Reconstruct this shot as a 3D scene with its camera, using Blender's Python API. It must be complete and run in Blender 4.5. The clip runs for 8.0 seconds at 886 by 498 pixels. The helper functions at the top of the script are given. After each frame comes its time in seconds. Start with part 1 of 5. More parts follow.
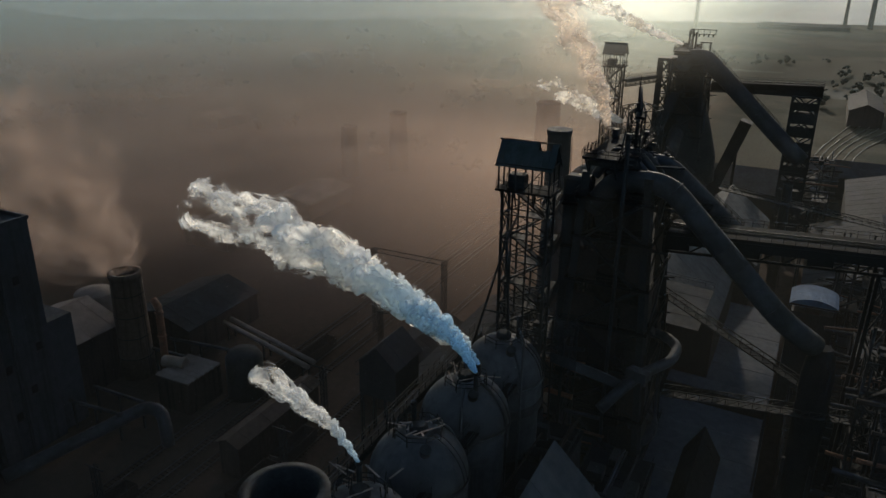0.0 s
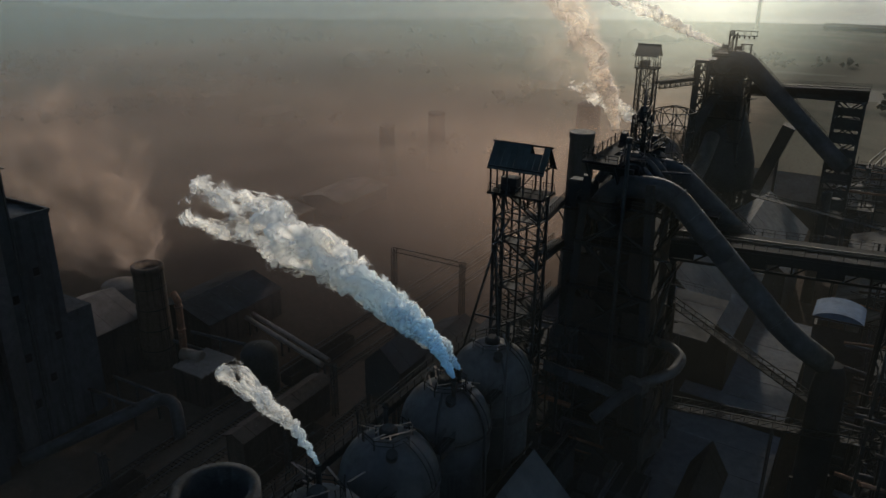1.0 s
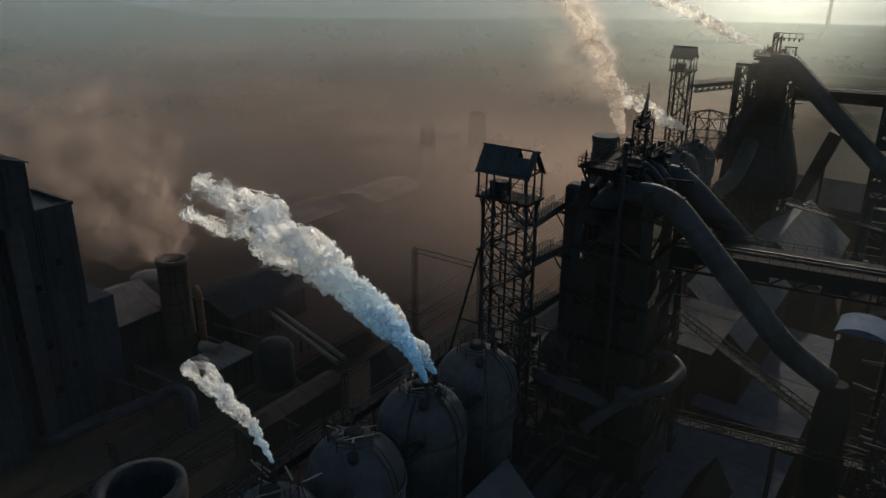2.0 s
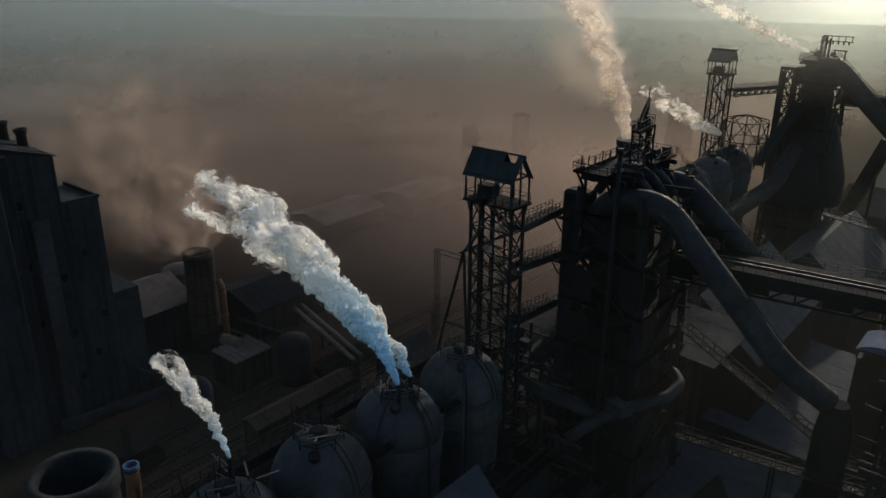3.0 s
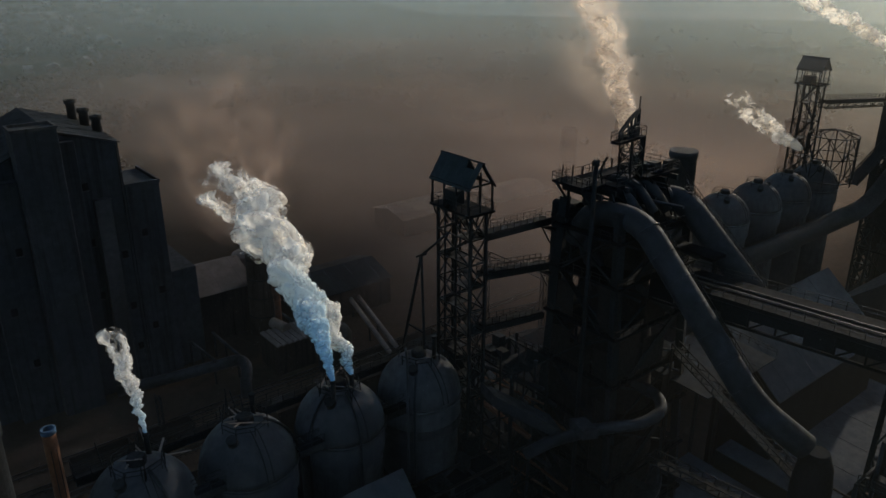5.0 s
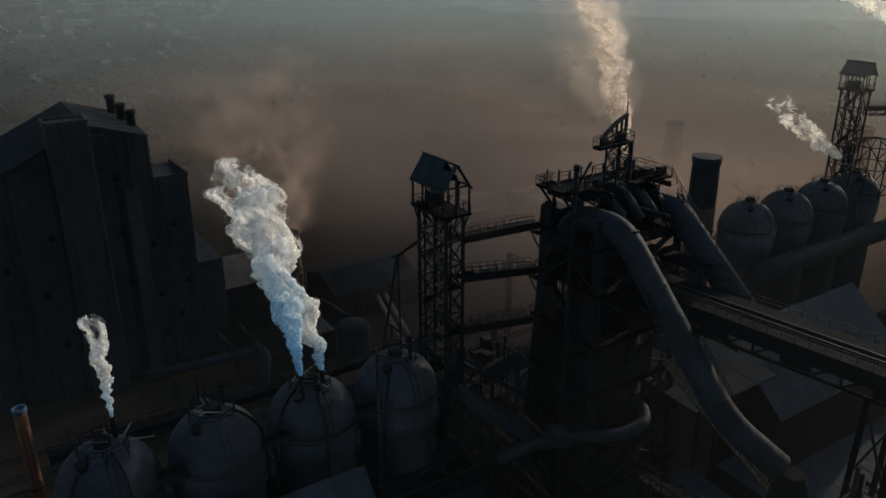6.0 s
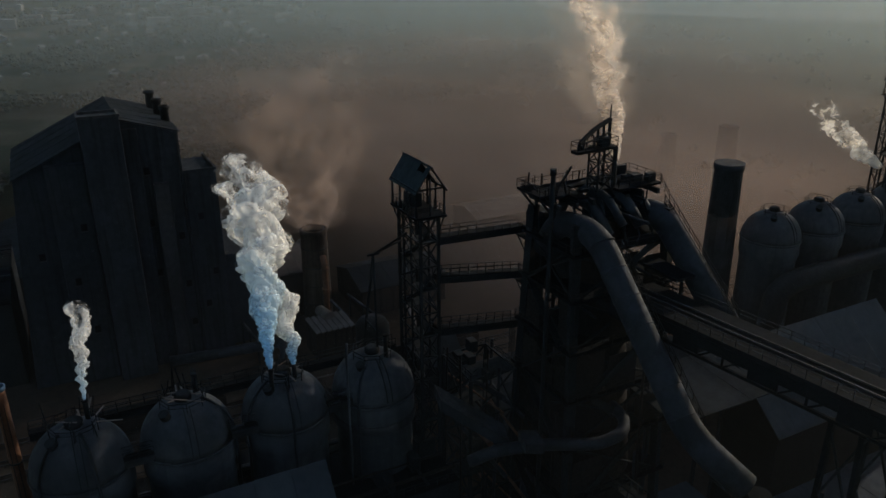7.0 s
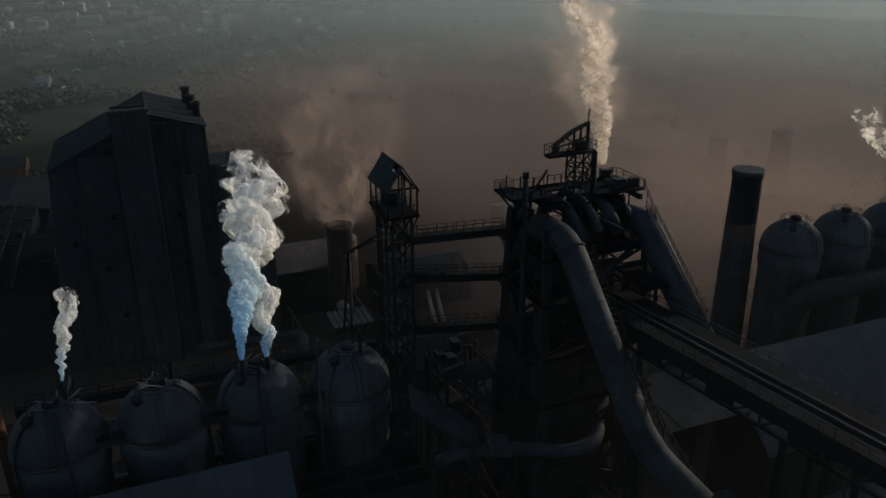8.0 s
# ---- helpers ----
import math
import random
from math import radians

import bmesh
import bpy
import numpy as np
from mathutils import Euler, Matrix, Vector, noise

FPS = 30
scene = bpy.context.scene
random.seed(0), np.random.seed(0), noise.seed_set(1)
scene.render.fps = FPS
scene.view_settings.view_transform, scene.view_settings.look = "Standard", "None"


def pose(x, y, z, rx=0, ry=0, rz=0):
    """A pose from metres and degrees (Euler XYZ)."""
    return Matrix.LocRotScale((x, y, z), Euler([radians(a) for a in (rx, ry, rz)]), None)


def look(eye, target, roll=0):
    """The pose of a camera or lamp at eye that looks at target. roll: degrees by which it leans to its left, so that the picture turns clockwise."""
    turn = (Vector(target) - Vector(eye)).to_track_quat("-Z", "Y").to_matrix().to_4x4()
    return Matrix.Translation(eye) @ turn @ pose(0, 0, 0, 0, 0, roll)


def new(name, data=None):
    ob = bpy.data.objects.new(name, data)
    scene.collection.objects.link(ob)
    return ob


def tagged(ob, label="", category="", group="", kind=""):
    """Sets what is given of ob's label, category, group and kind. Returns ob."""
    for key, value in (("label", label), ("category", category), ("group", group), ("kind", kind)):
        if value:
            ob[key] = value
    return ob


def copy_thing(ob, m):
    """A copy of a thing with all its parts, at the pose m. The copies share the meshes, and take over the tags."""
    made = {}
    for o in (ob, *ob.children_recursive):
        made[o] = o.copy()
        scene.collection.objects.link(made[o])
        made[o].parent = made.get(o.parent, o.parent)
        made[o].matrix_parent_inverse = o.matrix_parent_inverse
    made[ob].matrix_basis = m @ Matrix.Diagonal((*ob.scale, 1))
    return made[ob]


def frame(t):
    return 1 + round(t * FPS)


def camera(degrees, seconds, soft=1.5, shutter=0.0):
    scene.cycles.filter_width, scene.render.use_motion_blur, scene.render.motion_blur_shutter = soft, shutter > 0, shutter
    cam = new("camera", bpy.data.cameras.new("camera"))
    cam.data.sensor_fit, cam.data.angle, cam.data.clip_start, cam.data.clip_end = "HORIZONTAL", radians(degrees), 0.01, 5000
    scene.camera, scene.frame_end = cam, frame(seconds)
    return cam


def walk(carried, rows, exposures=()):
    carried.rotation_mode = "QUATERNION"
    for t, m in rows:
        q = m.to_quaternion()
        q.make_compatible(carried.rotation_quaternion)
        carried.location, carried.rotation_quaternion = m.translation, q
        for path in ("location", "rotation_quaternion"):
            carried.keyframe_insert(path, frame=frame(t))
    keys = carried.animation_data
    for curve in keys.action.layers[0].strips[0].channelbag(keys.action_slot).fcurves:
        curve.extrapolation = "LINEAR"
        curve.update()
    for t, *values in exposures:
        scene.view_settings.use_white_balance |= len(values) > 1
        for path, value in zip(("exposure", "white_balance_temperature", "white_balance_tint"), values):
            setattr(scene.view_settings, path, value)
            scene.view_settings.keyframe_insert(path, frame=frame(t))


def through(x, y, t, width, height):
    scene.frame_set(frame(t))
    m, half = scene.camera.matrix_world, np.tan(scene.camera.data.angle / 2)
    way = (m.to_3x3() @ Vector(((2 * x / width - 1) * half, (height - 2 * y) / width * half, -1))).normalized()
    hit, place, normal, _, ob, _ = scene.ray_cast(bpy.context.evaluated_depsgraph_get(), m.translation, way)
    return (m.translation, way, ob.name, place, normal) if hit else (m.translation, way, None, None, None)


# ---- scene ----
cam = camera(60.1, 8.0)
METRES, EYE, TURN = 85.0, 90.0, 26.0
ROWS = [
    (0.0, 0.0, 0.0, 0.0, 0.23, -20.95, -0.6),
    (0.5, 0.0491, 0.0083, -0.0003, 2.43, -20.97, -0.54),
    (1.0, 0.097, 0.0166, -0.0001, 4.5, -20.98, -0.48),
    (1.5, 0.151, 0.027, 0.0011, 6.85, -21.01, -0.43),
    (3.0, 0.3126, 0.0663, 0.0064, 14.03, -21.11, -0.27),
    (3.5, 0.3753, 0.085, 0.008, 16.92, -21.15, -0.23),
    (4.0, 0.4326, 0.105, 0.01, 19.54, -21.2, -0.17),
    (4.5, 0.4965, 0.1298, 0.0122, 22.44, -21.22, -0.13),
    (6.0, 0.6804, 0.2193, 0.0203, 30.9, -21.39, 0.03),
    (6.5, 0.7374, 0.2535, 0.0227, 33.59, -21.43, 0.12),
    (7.0, 0.798, 0.2942, 0.0246, 36.54, -21.47, 0.2),
    (7.5, 0.8525, 0.3342, 0.026, 39.22, -21.49, 0.27),
    (8.0, 0.9095, 0.3804, 0.0285, 42.05, -21.56, 0.39),
]
walk(cam, [(t, pose(0, 0, EYE, 0, 0, TURN) @ pose(METRES * x, METRES * y, METRES * z, 90 + pitch, roll, yaw)) for t, x, y, z, yaw, pitch, roll in ROWS],
     exposures=[(0, 0.15), (4, 0.12), (8, -0.10)])
scene.cycles.transparent_max_bounces = 90

# ---- world and sun (x along the conveyor galleries, y along the stove row, z up) ----
SUN_DIR = Vector((-0.20, 0.94, 0.28)).normalized()
world = bpy.data.worlds.new("sky")
scene.world = world
world.use_nodes = True
wt = world.node_tree
sky = wt.nodes.new("ShaderNodeTexSky")
sky.sky_type = "NISHITA"
sky.sun_disc = False
sky.sun_elevation = math.asin(SUN_DIR.z)
sky.sun_rotation = math.atan2(SUN_DIR.x, SUN_DIR.y)
sky.air_density, sky.dust_density, sky.ozone_density = 1.2, 1.4, 2.0
wt.links.new(sky.outputs[0], wt.nodes["Background"].inputs[0])
wt.nodes["Background"].inputs[1].default_value = 0.13
sun = new("sun", bpy.data.lights.new("sun", "SUN"))
sun.data.energy, sun.data.angle, sun.data.color = 3.0, radians(2.0), (1.0, 0.90, 0.76)
sun.matrix_world = look(SUN_DIR * 300, (0, 0, 0))


# ---- materials ----
class Nodes:
    """A short hand for wiring one material."""

    def __init__(self, name):
        self.mat = bpy.data.materials.new(name)
        self.mat.use_nodes = True
        self.tree = self.mat.node_tree
        self.bsdf = self.tree.nodes["Principled BSDF"]
        self.out = self.tree.nodes["Material Output"]
        self.pos = self.tree.nodes.new("ShaderNodeNewGeometry").outputs["Position"]

    def node(self, kind, **inputs):
        n = self.tree.nodes.new(kind)
        for k, v in inputs.items():
            self.put(v, n.inputs[k])
        return n

    def put(self, v, socket):
        if isinstance(v, bpy.types.NodeSocket):
            self.tree.links.new(v, socket)
        else:
            socket.default_value = v

    def noise(self, scale, detail=4.0, rough=0.55, stretch=None):
        p = self.pos
        if stretch:
            m = self.tree.nodes.new("ShaderNodeMapping")
            m.inputs["Scale"].default_value = stretch
            self.tree.links.new(p, m.inputs["Vector"])
            p = m.outputs[0]
        return self.node("ShaderNodeTexNoise", Vector=p, Scale=scale, Detail=detail, Roughness=rough).outputs["Fac"]

    def ramp(self, value, lo, hi, to_lo=0.0, to_hi=1.0, smooth=True):
        n = self.tree.nodes.new("ShaderNodeMapRange")
        n.interpolation_type = "SMOOTHSTEP" if smooth else "LINEAR"
        for k, v in zip(("Value", "From Min", "From Max", "To Min", "To Max"), (value, lo, hi, to_lo, to_hi)):
            self.put(v, n.inputs[k])
        return n.outputs[0]

    def math(self, op, a, b=0.0):
        n = self.tree.nodes.new("ShaderNodeMath")
        n.operation = op
        self.put(a, n.inputs[0])
        self.put(b, n.inputs[1])
        return n.outputs[0]

    def blend(self, fac, a, b):
        n = self.tree.nodes.new("ShaderNodeMix")
        n.data_type = "RGBA"
        for i, v in ((0, fac), (6, a), (7, b)):
            self.put((*v, 1) if isinstance(v, tuple) and len(v) == 3 else v, n.inputs[i])
        return n.outputs[2]


def surface(name, base, other, rough=0.85, metal=0.0, big=0.12, fine=1.6, bump=0.3, streak=False, stain=None, each=0.0, spec=0.12):
    """Weathered surface: two colours at a large scale, fine grain, stains that run down if streak."""
    n = Nodes(name)
    large = n.ramp(n.noise(big, 5, 0.6), 0.35, 0.68)
    grain = n.noise(fine, 6, 0.65)
    col = n.blend(large, base, other)
    col = n.blend(n.ramp(grain, 0.3, 0.75, 0.0, 0.45), col, tuple(v * 0.45 for v in base))
    if streak:
        runs = n.noise(1.0, 4, 0.6, (1.1, 1.1, 0.05))
        col = n.blend(n.ramp(runs, 0.48, 0.72, 0.0, 0.75), col, stain or tuple(v * 0.4 for v in other))
    if each:
        r = n.tree.nodes.new("ShaderNodeObjectInfo").outputs["Random"]
        col = n.blend(n.ramp(r, 0, 1, 0.0, each, False), col, tuple(min(1, v * 1.9) for v in other))
    n.put(col, n.bsdf.inputs["Base Color"])
    n.put(n.ramp(grain, 0.2, 0.8, max(0.05, rough - 0.15), min(1, rough + 0.15)), n.bsdf.inputs["Roughness"])
    n.bsdf.inputs["Metallic"].default_value = metal
    n.bsdf.inputs["Specular IOR Level"].default_value = spec
    if bump:
        b = n.node("ShaderNodeBump", Strength=bump, Distance=0.08, Height=grain)
        n.put(b.outputs[0], n.bsdf.inputs["Normal"])
    return n.mat


# the blue of cool shade is tuned into the steel, pipe and sheet colours
STEEL = surface("sooty_steel", (0.0105, 0.0132, 0.0155), (0.0165, 0.018, 0.0195), 0.85, 0.0, 0.25, 2.5)
# darkened copy of the steel for lit decks and walls that rendered too bright
DECK = surface("near_black_steel", (0.0060, 0.0076, 0.0094), (0.0085, 0.0100, 0.0116), 0.95, 0.0, 0.3, 2.5, spec=0.03)
TEAL = surface("teal_roof_sheet", (0.024, 0.034, 0.038), (0.017, 0.024, 0.027), 0.85, 0.0, 0.3, 1.2, 0.2, each=0.25, spec=0.06)
RUST = surface("rusted_steel", (0.020, 0.0145, 0.0125), (0.012, 0.0115, 0.0115), 0.8, 0.0, 0.2, 2.0)
RAIL = surface("worn_rail_steel", (0.045, 0.042, 0.040), (0.02, 0.018, 0.017), 0.6, 0.15, 0.4, 3.0)
SHELL = surface("stove_shell_plate", (0.046, 0.051, 0.057), (0.026, 0.029, 0.033), 0.75, 0.0, 0.14, 0.9, 0.25, True, (0.021, 0.024, 0.028))
PIPE = surface("dusty_pipe_plate", (0.025, 0.029, 0.035), (0.014, 0.016, 0.018), 0.75, 0.0, 0.2, 1.2, 0.25)
CONCRETE = surface("stained_concrete", (0.027, 0.031, 0.036), (0.017, 0.020, 0.024), 0.85, 0.0, 0.06, 0.7, 0.3, True, (0.009, 0.010, 0.011))
PALE = surface("bare_render", (0.042, 0.043, 0.046), (0.027, 0.027, 0.029), 0.85, 0.0, 0.1, 0.9, 0.3, True)
# grey sheet lightened for shadowed hall roofs that rendered too dark
ROOFPALE = surface("lightened_roof_sheet", (0.044, 0.051, 0.058), (0.034, 0.040, 0.046), 0.9, 0.0, 0.09, 0.8, 0.12, each=0.08, spec=0.06)
SHEET = surface("grey_roof_sheet", (0.033, 0.040, 0.046), (0.024, 0.029, 0.034), 0.85, 0.0, 0.06, 0.6, 0.15, each=0.15)
BLUE = surface("pale_blue_sheet", (0.042, 0.078, 0.125), (0.032, 0.058, 0.09), 0.95, 0.0, 0.2, 1.0, 0.1)
DARKROOF = surface("dark_roof_sheet", (0.018, 0.022, 0.026), (0.012, 0.014, 0.016), 0.9, 0.0, 0.15, 0.8, 0.2, each=0.12, spec=0.04)
DUSTROOF = surface("dusty_roof", (0.14, 0.115, 0.10), (0.085, 0.070, 0.062), 0.9, 0.0, 0.08, 0.6, 0.2)
# orange sunlight on the wide chimney is painted into this brown, under real soot
WARM = surface("sooty_sun_warm_stack", (0.060, 0.043, 0.033), (0.038, 0.028, 0.023), 0.9, 0.0, 0.1, 1.2, 0.3, True)
BRICK = surface("sooty_brickwork", (0.032, 0.022, 0.018), (0.020, 0.016, 0.014), 0.9, 0.0, 0.1, 1.8, 0.4, True)
HOLE = surface("black_opening", (0.006, 0.006, 0.007), (0.004, 0.004, 0.005), 0.9, 0, 0.5, 2, 0)
WALLS = surface("pale_house_wall", (0.17, 0.16, 0.15), (0.10, 0.095, 0.09), 0.9, 0, 0.02, 0.5, 0, each=0.4)
TILES = surface("house_roof", (0.09, 0.075, 0.07), (0.13, 0.13, 0.13), 0.8, 0, 0.013, 0.5, 0, each=0.5)
ORANGE = surface("fresh_rust", (0.12, 0.055, 0.03), (0.07, 0.04, 0.028), 0.8, 0.0, 0.3, 2.0)
BARK = surface("bark", (0.05, 0.04, 0.03), (0.035, 0.03, 0.025), 0.9, 0, 0.3, 2, 0)


def ground_material():
    n = Nodes("dusty_ground")
    wide = n.ramp(n.noise(0.0045, 6, 0.6), 0.38, 0.62)
    mid = n.ramp(n.noise(0.03, 6, 0.65), 0.35, 0.7)
    small = n.noise(0.6, 5, 0.6)
    col = n.blend(wide, (0.052, 0.033, 0.024), (0.036, 0.028, 0.021))
    col = n.blend(n.math("MULTIPLY", mid, 0.6), col, (0.029, 0.020, 0.016))
    # beyond the works: fields, scrub and woods
    sep = n.node("ShaderNodeSeparateXYZ", Vector=n.pos)
    away = n.math("MAXIMUM", n.ramp(sep.outputs[1], 270.0, 420.0), n.ramp(sep.outputs[0], -190.0, -330.0))
    cell = n.tree.nodes.new("ShaderNodeTexVoronoi")
    warp = n.node("ShaderNodeMapping", Vector=n.pos, Rotation=(0, 0, 0.5), Scale=(0.006, 0.016, 0.0))
    n.put(warp.outputs[0], cell.inputs["Vector"])
    cell.inputs["Scale"].default_value = 1.0
    plot = n.node("ShaderNodeSeparateColor", Color=cell.outputs["Color"])
    field = n.blend(n.ramp(plot.outputs[0], 0.1, 0.9), (0.030, 0.036, 0.020), (0.062, 0.056, 0.036))
    field = n.blend(n.ramp(plot.outputs[1], 0.88, 0.97, 0, 0.7), field, (0.15, 0.135, 0.11))
    field = n.blend(n.ramp(n.noise(0.007, 6, 0.6), 0.47, 0.6, 0, 0.85), field, (0.017, 0.022, 0.013))
    col = n.blend(away, col, field)
    col = n.blend(n.ramp(small, 0.35, 0.75, 0, 0.4), col, (0.018, 0.014, 0.012))
    n.put(col, n.bsdf.inputs["Base Color"])
    n.bsdf.inputs["Roughness"].default_value = 1.0
    n.bsdf.inputs["Specular IOR Level"].default_value = 0.03
    n.put(n.node("ShaderNodeBump", Strength=0.4, Distance=0.3, Height=small).outputs[0], n.bsdf.inputs["Normal"])
    return n.mat


def leaf_material():
    n = Nodes("autumn_foliage")
    r = n.tree.nodes.new("ShaderNodeNewGeometry").outputs["Random Per Island"]
    col = n.blend(r, (0.016, 0.021, 0.010), (0.052, 0.040, 0.016))
    n.put(n.blend(n.ramp(n.noise(0.4), 0.3, 0.7), col, (0.022, 0.026, 0.014)), n.bsdf.inputs["Base Color"])
    n.bsdf.inputs["Roughness"].default_value = 0.85
    return n.mat


def water_material():
    n = Nodes("grey_water")
    n.bsdf.inputs["Base Color"].default_value = (0.20, 0.24, 0.26, 1)
    n.bsdf.inputs["Roughness"].default_value = 0.6
    n.bsdf.inputs["Specular IOR Level"].default_value = 0.2
    n.put(n.node("ShaderNodeBump", Strength=0.5, Distance=0.4, Height=n.noise(0.08, 6, 0.6)).outputs[0], n.bsdf.inputs["Normal"])
    return n.mat


def vapour(name, colour, low, wisp=0.25, thin=1.0, through=0.45, base=None):
    """Steam or smoke: part scatters back, part lets light through; the noise tears the thin parts open."""
    n = Nodes(name)
    dens = n.tree.nodes.new("ShaderNodeAttribute")
    dens.attribute_name = "thickness"
    d = dens.outputs["Fac"]
    col = n.blend(n.ramp(n.noise(wisp * 0.5, 3, 0.5), 0.35, 0.65), colour, low)
    # base is skylight blue, painted into the colour towards the plume's foot
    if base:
        sky_tint = n.tree.nodes.new("ShaderNodeAttribute")
        sky_tint.attribute_name = "sky_tint"
        col = n.blend(sky_tint.outputs["Fac"], col, base)
    curl = n.node("ShaderNodeBump", Strength=0.16, Distance=0.5 / (wisp * 3), Height=n.noise(wisp * 2.2, 3, 0.5))
    scat = n.node("ShaderNodeBsdfDiffuse", Color=col, Normal=curl.outputs[0])
    tran = n.node("ShaderNodeBsdfTranslucent", Color=col, Normal=curl.outputs[0])
    both = n.node("ShaderNodeMixShader", Fac=through)
    n.put(scat.outputs[0], both.inputs[1])
    n.put(tran.outputs[0], both.inputs[2])
    torn = n.math("ADD", n.ramp(n.noise(wisp * 1.2, 4, 0.55), 0.3, 0.7, 0.1, 0.9, False), n.math("SUBTRACT", d, 0.72))
    alpha = n.math("MULTIPLY", n.ramp(torn, 0.0, 0.75), thin)
    gap = n.node("ShaderNodeBsdfTransparent")
    mix = n.node("ShaderNodeMixShader", Fac=alpha)
    n.put(gap.outputs[0], mix.inputs[1])
    n.put(both.outputs[0], mix.inputs[2])
    n.put(mix.outputs[0], n.out.inputs["Surface"])
    return n.mat


def haze_material(name, colour, strength, near=120.0, far=420.0, glint=0.3, patch=0.006, floor=0.35, fade=(1500.0, 4200.0), centre=(40.0, 20.0), side=(0.12, 0.34), shift=400.0, glare_veil=0.010):
    """A thin layer of dust in the air, thickest far beyond the furnaces, plus a faint near veil for lens glare."""
    n = Nodes(name)
    sep = n.node("ShaderNodeSeparateXYZ", Vector=n.pos)
    x, y = sep.outputs[0], sep.outputs[1]
    dx, dy = n.math("SUBTRACT", x, centre[0]), n.math("SUBTRACT", y, centre[1])
    dist = n.math("SQRT", n.math("ADD", n.math("MULTIPLY", dx, dx), n.math("MULTIPLY", dy, dy)))
    mask = n.ramp(n.math("SUBTRACT", dist, n.ramp(x, -85.0, -15.0, 0.0, shift)), near, far) if near > 0 else n.ramp(dist, near, far)
    if near < 0:
        mask = n.math("MULTIPLY", n.ramp(n.math("ADD", y, n.ramp(x, -270.0, -140.0, 95.0, 0.0)), 108.0, 172.0), n.math("MULTIPLY", n.ramp(x, -70.0, -32.0, 1.0, 0.0), n.ramp(n.math("ADD", y, n.math("MULTIPLY", x, 0.6)), 120.0, 300.0, 1.0, 0.4)))
    edge = n.ramp(dist, fade[0], fade[1], 1.0, 0.0)
    mask = n.math("MULTIPLY", mask, n.ramp(n.math("ADD", y, n.math("MULTIPLY", x, 0.35)), -320.0, 260.0, 0.12, 1.0))
    # the minimum mask lays a faint veil nearby that imitates lens glare
    mask = n.math("MAXIMUM", n.math("MULTIPLY", mask, n.ramp(x, -140.0, 20.0, 1.0, n.ramp(y, 290.0, 520.0, *side))), glare_veil)
    drift = n.ramp(n.noise(patch, 5, 0.55), 0.3, 0.7, floor, 1.0)
    a = n.math("MULTIPLY", n.math("MULTIPLY", n.math("MULTIPLY", mask, drift), edge), strength)
    scat = n.node("ShaderNodeBsdfDiffuse", Color=(*colour, 1))
    glow = n.node("ShaderNodeBsdfTranslucent", Color=(*colour, 1))
    glare = n.node("ShaderNodeBsdfGlossy", Color=(*colour, 1), Roughness=0.68)
    m1 = n.node("ShaderNodeMixShader", Fac=0.5)
    n.put(scat.outputs[0], m1.inputs[1])
    n.put(glow.outputs[0], m1.inputs[2])
    m2 = n.node("ShaderNodeMixShader", Fac=glint)
    n.put(m1.outputs[0], m2.inputs[1])
    n.put(glare.outputs[0], m2.inputs[2])
    gap = n.node("ShaderNodeBsdfTransparent")
    mix = n.node("ShaderNodeMixShader", Fac=a)
    n.put(gap.outputs[0], mix.inputs[1])
    n.put(m2.outputs[0], mix.inputs[2])
    n.put(mix.outputs[0], n.out.inputs["Surface"])
    return n.mat


GROUND = ground_material()
LEAF = leaf_material()
WATER = water_material()
# the last colour of both steams is painted skylight, not the vapour's own tone
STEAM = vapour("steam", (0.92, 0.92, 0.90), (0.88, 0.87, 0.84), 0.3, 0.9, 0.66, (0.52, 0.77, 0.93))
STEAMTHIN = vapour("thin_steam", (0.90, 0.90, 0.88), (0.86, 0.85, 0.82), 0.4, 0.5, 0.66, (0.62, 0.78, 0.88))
WHITE = vapour("sunlit_steam", (0.97, 0.95, 0.90), (0.95, 0.91, 0.83), 0.25, 0.62, 0.92)
TAN = vapour("tan_smoke", (0.88, 0.80, 0.72), (0.82, 0.73, 0.64), 0.16, 0.36, 0.85)
TANVEIL = vapour("thin_tan_smoke", (0.80, 0.68, 0.57), (0.74, 0.62, 0.52), 0.05, 0.03, 0.8)
BROWNVEIL = vapour("thin_brown_dust", (0.84, 0.64, 0.52), (0.78, 0.59, 0.48), 0.045, 0.022, 0.85)
BROWN = vapour("brown_dust", (0.86, 0.65, 0.53), (0.80, 0.60, 0.49), 0.06, 0.035, 0.85)
UPPER = haze_material("upper_haze", (0.72, 0.70, 0.62), 0.14, 105.0, 250.0, 0.42, 0.008, 0.6, (320.0, 800.0), side=(0.08, 0.05), shift=0.0, glare_veil=0.0)
HAZE = haze_material("grey_haze", (0.60, 0.685, 0.61), 0.26, 180.0, 650.0, 0.42, 0.004, 0.6)
DUST = haze_material("brown_dust_haze", (0.66, 0.495, 0.39), 0.33, -1.0, 0.0, 0.4, 0.012, 0.22, (170.0, 340.0), (-190.0, 290.0))


# ---- builders ----
def mesh_of(bm, name, mat):
    me = bpy.data.meshes.new(name)
    bm.to_mesh(me)
    bm.free()
    if mat:
        me.materials.append(mat)
    return me


def part(name, bm, mat, parent=None, label=""):
    ob = new(name, mesh_of(bm, name, mat))
    if parent:
        ob.parent = parent
    if label:
        ob["label"] = label
    return ob


def thing(name, label, category, group="", kind=""):
    return tagged(new(name), label, category, group, kind)


UNIT = {}


